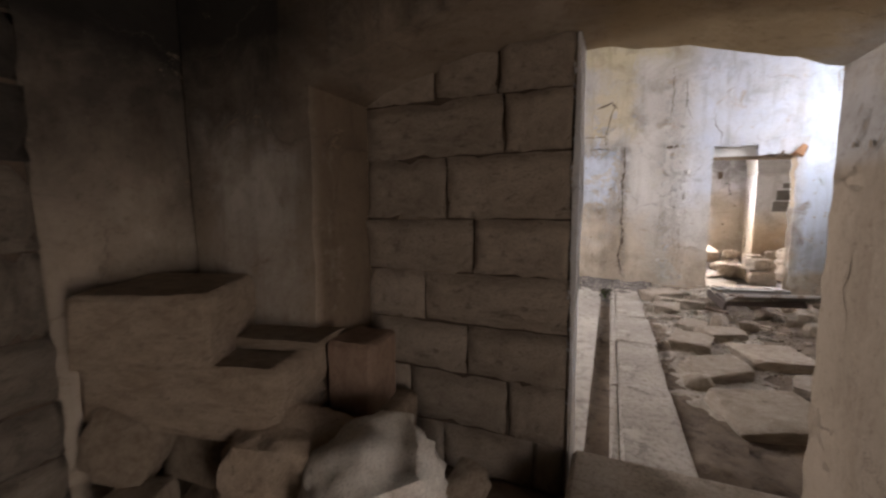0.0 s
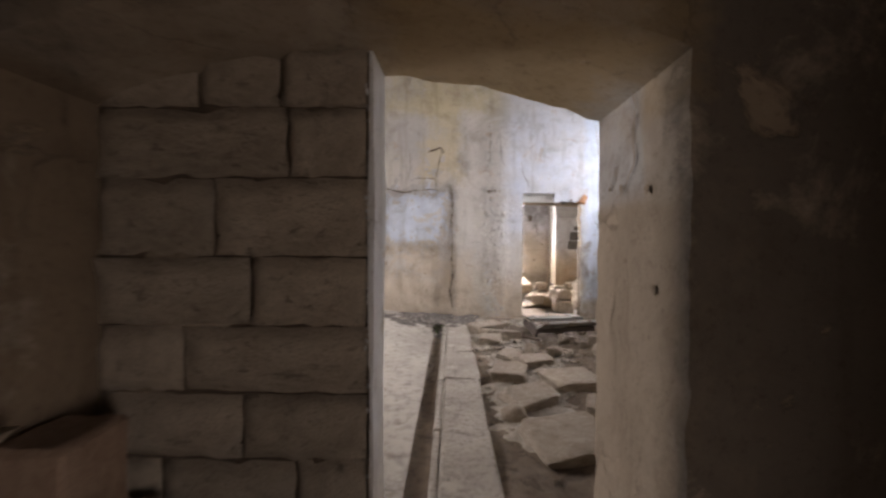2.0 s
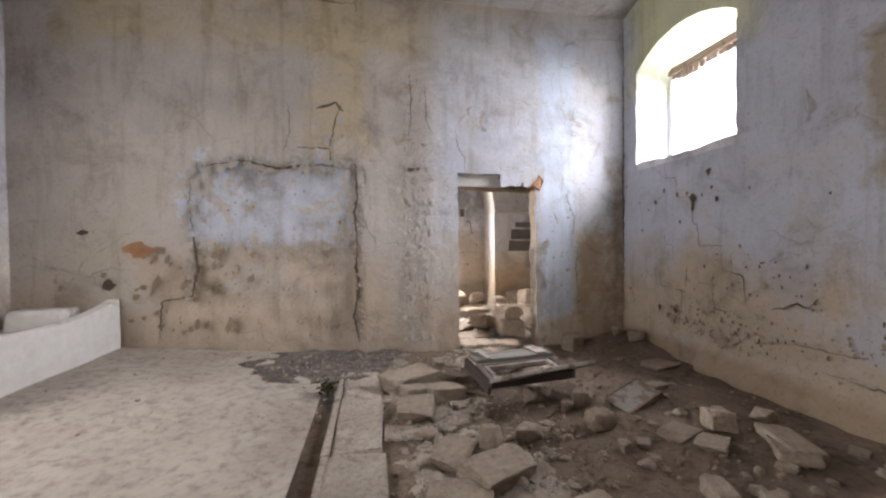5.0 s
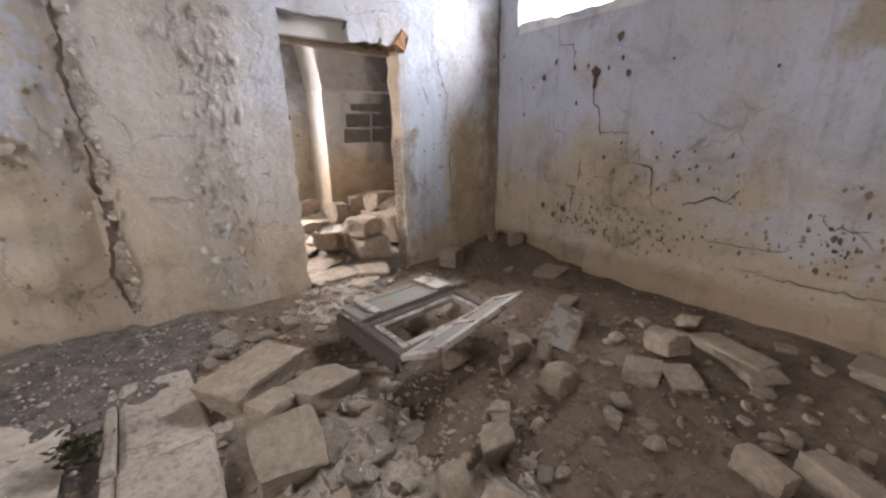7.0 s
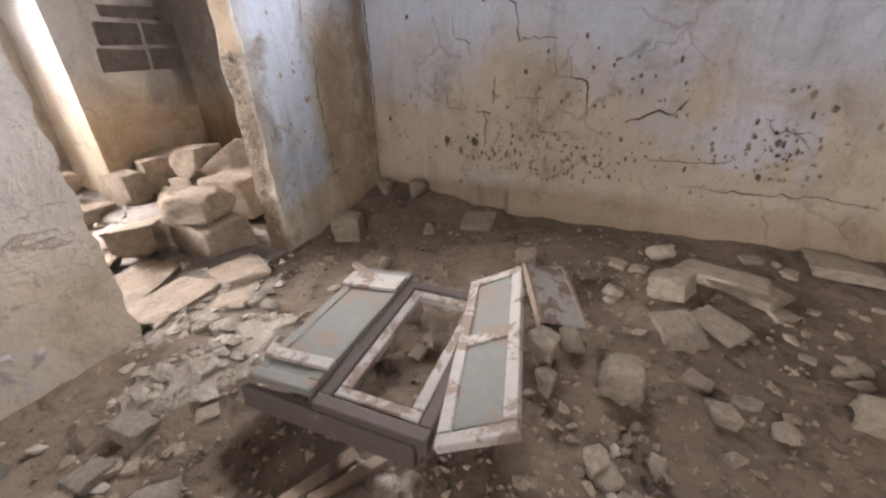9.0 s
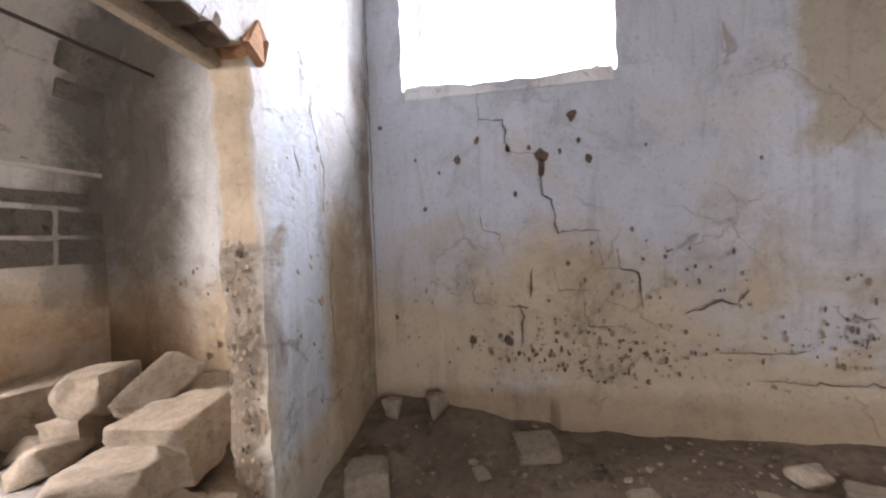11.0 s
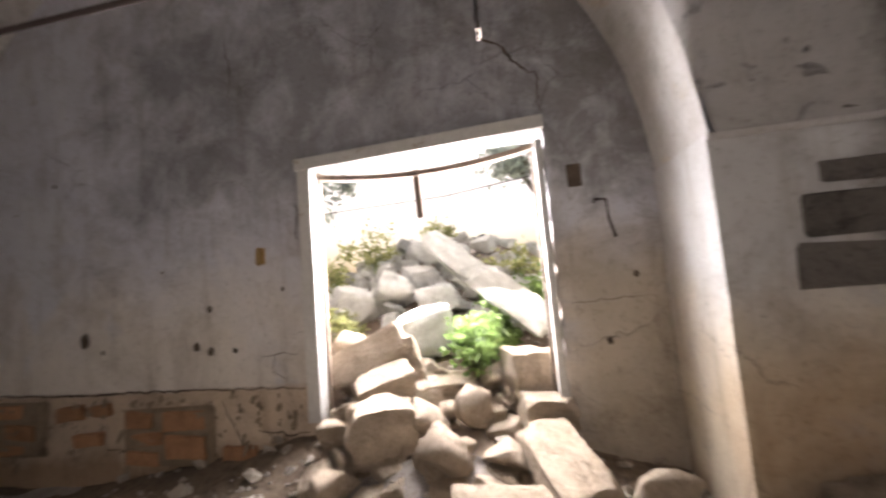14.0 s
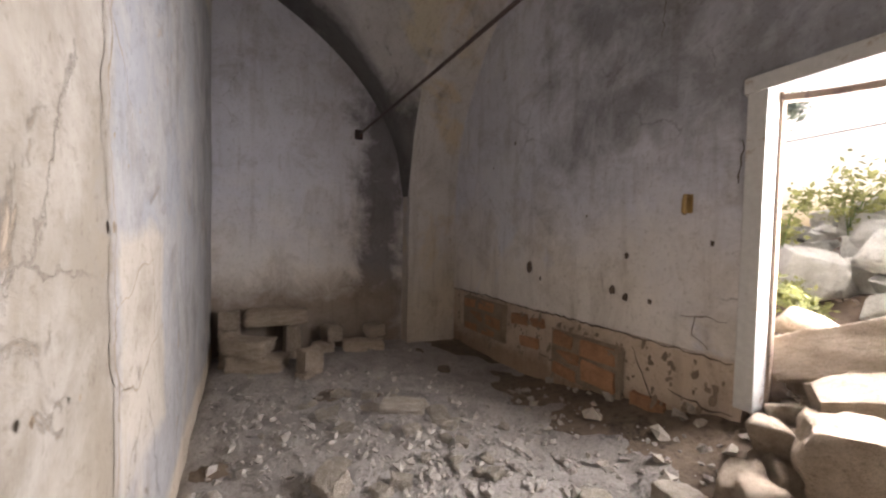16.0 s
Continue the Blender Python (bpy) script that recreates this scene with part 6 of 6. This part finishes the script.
# ---- plants and distance outside ----
def leafy(name, centre, radius, count, size, mat, label, category, seed, trunk=None, squash=0.8, parts="crown"):
    rnd = random.Random(seed)
    holder = tagged(new(name), label, category)
    lobes = [(Vector(centre) + Vector((rnd.gauss(0, 0.5), rnd.gauss(0, 0.5), rnd.gauss(0, 0.35) * squash)) * radius, radius * rnd.uniform(0.3, 0.6)) for _ in range(9)]
    verts, faces = [], []
    for _ in range(count):
        c, r = rnd.choice(lobes)
        p = c + Vector([rnd.gauss(0, 0.5) for _ in range(3)]) * r
        s = size * rnd.uniform(0.6, 1.4)
        m = Matrix.Translation(p) @ Euler([rnd.uniform(0, 6.28) for _ in range(3)]).to_matrix().to_4x4()
        k = len(verts)
        verts += [tuple(m @ Vector(q)) for q in ((0, -s, 0), (s * 0.45, -s * 0.1, s * 0.12), (0, s, 0), (-s * 0.45, -s * 0.1, s * 0.12))]
        faces += [(k, k + 1, k + 2), (k, k + 2, k + 3)]
    me = bpy.data.meshes.new(parts)
    me.from_pydata(verts, [], faces)
    me.materials.append(mat)
    ob = new(parts, me)
    ob.parent = holder
    if trunk:
        base = Vector(trunk)
        tube("trunk", [base, base.lerp(Vector(centre), 0.5) + Vector((0.1, 0, 0)), Vector(centre)], radius * 0.07, BARK, holder)
        for c, r in lobes[:5]:
            tube("limb", [base.lerp(Vector(centre), 0.55), base.lerp(Vector(centre), 0.8).lerp(c, 0.5), c], radius * 0.03, BARK, holder)
    else:
        for c, r in lobes[:6]:
            tube("stem", [Vector((centre[0], centre[1], centre[2] - radius)), Vector(centre).lerp(c, 0.5), c], 0.006, LEAF, holder)
    return holder


leafy("bush", (1.46, 11.12, 0.86), 0.27, 2600, 0.04, LEAF, "bright green leafy weed growing between fallen blocks", "bush", 1)
leafy("bush", (2.02, 11.9, 1.12), 0.28, 1500, 0.045, LEAF, "bright green leafy weed growing between fallen blocks", "bush", 2)
for k, (x, y, z, r) in enumerate(((-0.45, 12.6, 1.50, 0.34), (-0.2, 13.4, 1.85, 0.36), (1.75, 12.9, 1.45, 0.32), (0.75, 13.6, 2.05, 0.26), (0.2, 11.35, 1.05, 0.16))):
    leafy("bush", (x, y, z), r, 520, 0.035, LEAF_DRY, "yellow-green weed on top of the rubble slope", "bush", 30 + k)
leafy("tree", (3, 52, 14.5), 4.2, 1000, 0.42, LEAF_FAR, "grey-green tree beyond the ruin, leaves paled like glare", "tree", 4, (9.8, 52, 1.0))
leafy("tree", (-21, 50, 12), 4.0, 1000, 0.42, LEAF_FAR, "grey-green tree beyond the ruin, leaves paled like glare", "tree", 5, (-21, 50, 1.0))
leafy("weed", (-0.04, 6.12, 0.09), 0.09, 160, 0.022, LEAF_DARK, "small dark dried weed growing in the drain", "weed", 50)
line = tagged(new("overhead_cable"), "thin dark cable slung beyond the doorway", "cable")
tube("cable", [(-7, 19.5, 4.6 - 0.9), (0, 19.5, 3.9), (6, 19.5, 4.6), (12, 19.5, 5.6)], 0.018, IRON, line, sides=5)
for x in (-7.0, 12.0):
    pole = tagged(new("cable_pole"), "weathered wooden pole carrying a cable", "pole")
    tube("pole", [(x, 19.5, 0.9), (x, 19.5, 6.0)], 0.09, BARK, pole)

bm = bmesh.new()
bm.faces.new([bm.verts.new(p) for p in ((14, -12, -1), (14, 24, -1), (14, 24, 16), (14, -12, 16))])
tagged(part("backdrop_sky", bm, SKY_GLOW), "plain white overcast sky beyond the window", "sky", kind="structure")

# ---- coursed blocks of the cellar, last ----
def rough_block(seed):
    """Unit block, worn on the face that shows (-y): eroded edges and a pitted skin."""
    bm = bmesh.new()
    n, m = 7, 4
    rows = []
    for j in range(m + 1):
        row = []
        for i in range(n + 1):
            u, w = i / n - 0.5, j / m - 0.5
            rim = max(abs(u) * 2, abs(w) * 2) > 0.99
            deep = -0.5 + (0.38 if rim else 0.0) + 0.22 * noise.noise(Vector((u * 4 + seed * 3.7, w * 3, seed))) + 0.16 * noise.noise(Vector((u * 11, w * 9 + seed, 3)))
            pull = 0.03 * noise.noise(Vector((u * 6 + seed, w * 6, 8)))
            row.append(bm.verts.new((u + pull, deep, w + pull * 1.3)))
        rows.append(row)
    for j in range(m):
        for i in range(n):
            bm.faces.new([rows[j][i], rows[j][i + 1], rows[j + 1][i + 1], rows[j + 1][i]])
    ring = rows[0] + [r[-1] for r in rows[1:]] + rows[-1][-2::-1] + [r[0] for r in rows[-2:0:-1]]
    back = [bm.verts.new((v.co.x, 0.5, v.co.z)) for v in ring]
    for i in range(len(ring)):
        k = (i + 1) % len(ring)
        bm.faces.new([ring[k], ring[i], back[i], back[k]])
    for f in bm.faces:
        f.smooth = True
    return bm


BLOCKS, DARK_BLOCKS, SHADE_BLOCKS = [], [], []
for i in range(7):
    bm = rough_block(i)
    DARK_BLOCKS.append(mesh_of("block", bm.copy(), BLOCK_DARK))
    SHADE_BLOCKS.append(mesh_of("block", bm.copy(), BLOCK_SHADE))
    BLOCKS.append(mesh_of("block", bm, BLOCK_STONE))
lay = random.Random(8)


def lay_block(owner, pool, place, a, b, z0, z1, depth, turn):
    ob = new("block", lay.choice(pool))
    ob.parent = owner
    ob.matrix_world = Matrix.Translation(place((a + b) / 2, (z0 + z1) / 2)) @ pose(0, 0, 0, lay.uniform(-0.6, 0.6), lay.uniform(-0.8, 0.8), turn + lay.uniform(-0.7, 0.7)) @ Matrix.Diagonal((b - a - lay.uniform(0.004, 0.022), depth, z1 - z0 - lay.uniform(0.004, 0.020), 1))


def courses(owner, place, u0, u1, heights, depth, turn, pool):
    for z0, z1 in zip(heights, heights[1:]):
        u = u0 - lay.uniform(0.0, 0.3)
        while u < u1 - 0.02:
            w = lay.uniform(0.34, 0.78)
            a, b = max(u, u0), min(u + w, u1)
            if u1 - b < 0.14:
                b = u1
            if b - a > 0.06:
                lay_block(owner, pool, place, a, b, z0, z1, depth, turn)
            u = b


for owner, size, at in ((infill, (1.04, 0.06, 2.1), (-0.68, 1.825, 1.02)), (cellar_west, (0.08, 3.04, 2.3), (-1.992, -0.77, 1.13))):
    bm = bmesh.new()
    bevelled_box(bm, *size, 0.004, pose(*at))
    part("mortar_bed", bm, CORE, owner, "dark earthen mortar")
for z0, z1, joints in [(-0.02, 0.24, (-0.76, -0.3)), (0.24, 0.52, (-0.95, -0.43)), (0.52, 0.775, (-0.63,)), (0.775, 1.03, (-0.86,)), (1.03, 1.295, (-0.60,)), (1.295, 1.59, (-0.735,)), (1.59, 1.855, (-0.455,)), (1.855, 2.08, (-0.80, -0.48))]:
    ends = (-1.2, *joints, -0.155)
    for a, b in zip(ends, ends[1:]):
        lay_block(infill, BLOCKS, lambda u, z: Vector((u, 1.795 + lay.uniform(-0.008, 0.008), z)), a, b, z0, z1, 0.09, 0)
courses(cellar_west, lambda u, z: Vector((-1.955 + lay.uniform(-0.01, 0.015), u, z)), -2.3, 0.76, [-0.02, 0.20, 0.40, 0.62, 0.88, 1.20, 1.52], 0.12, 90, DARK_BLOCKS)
# Upper courses take the darkest copy, for the shade high on this wall.
courses(cellar_west, lambda u, z: Vector((-1.955 + lay.uniform(-0.01, 0.015), u, z)), -2.3, 0.76, [1.52, 1.80, 2.04, 2.3], 0.12, 90, SHADE_BLOCKS)
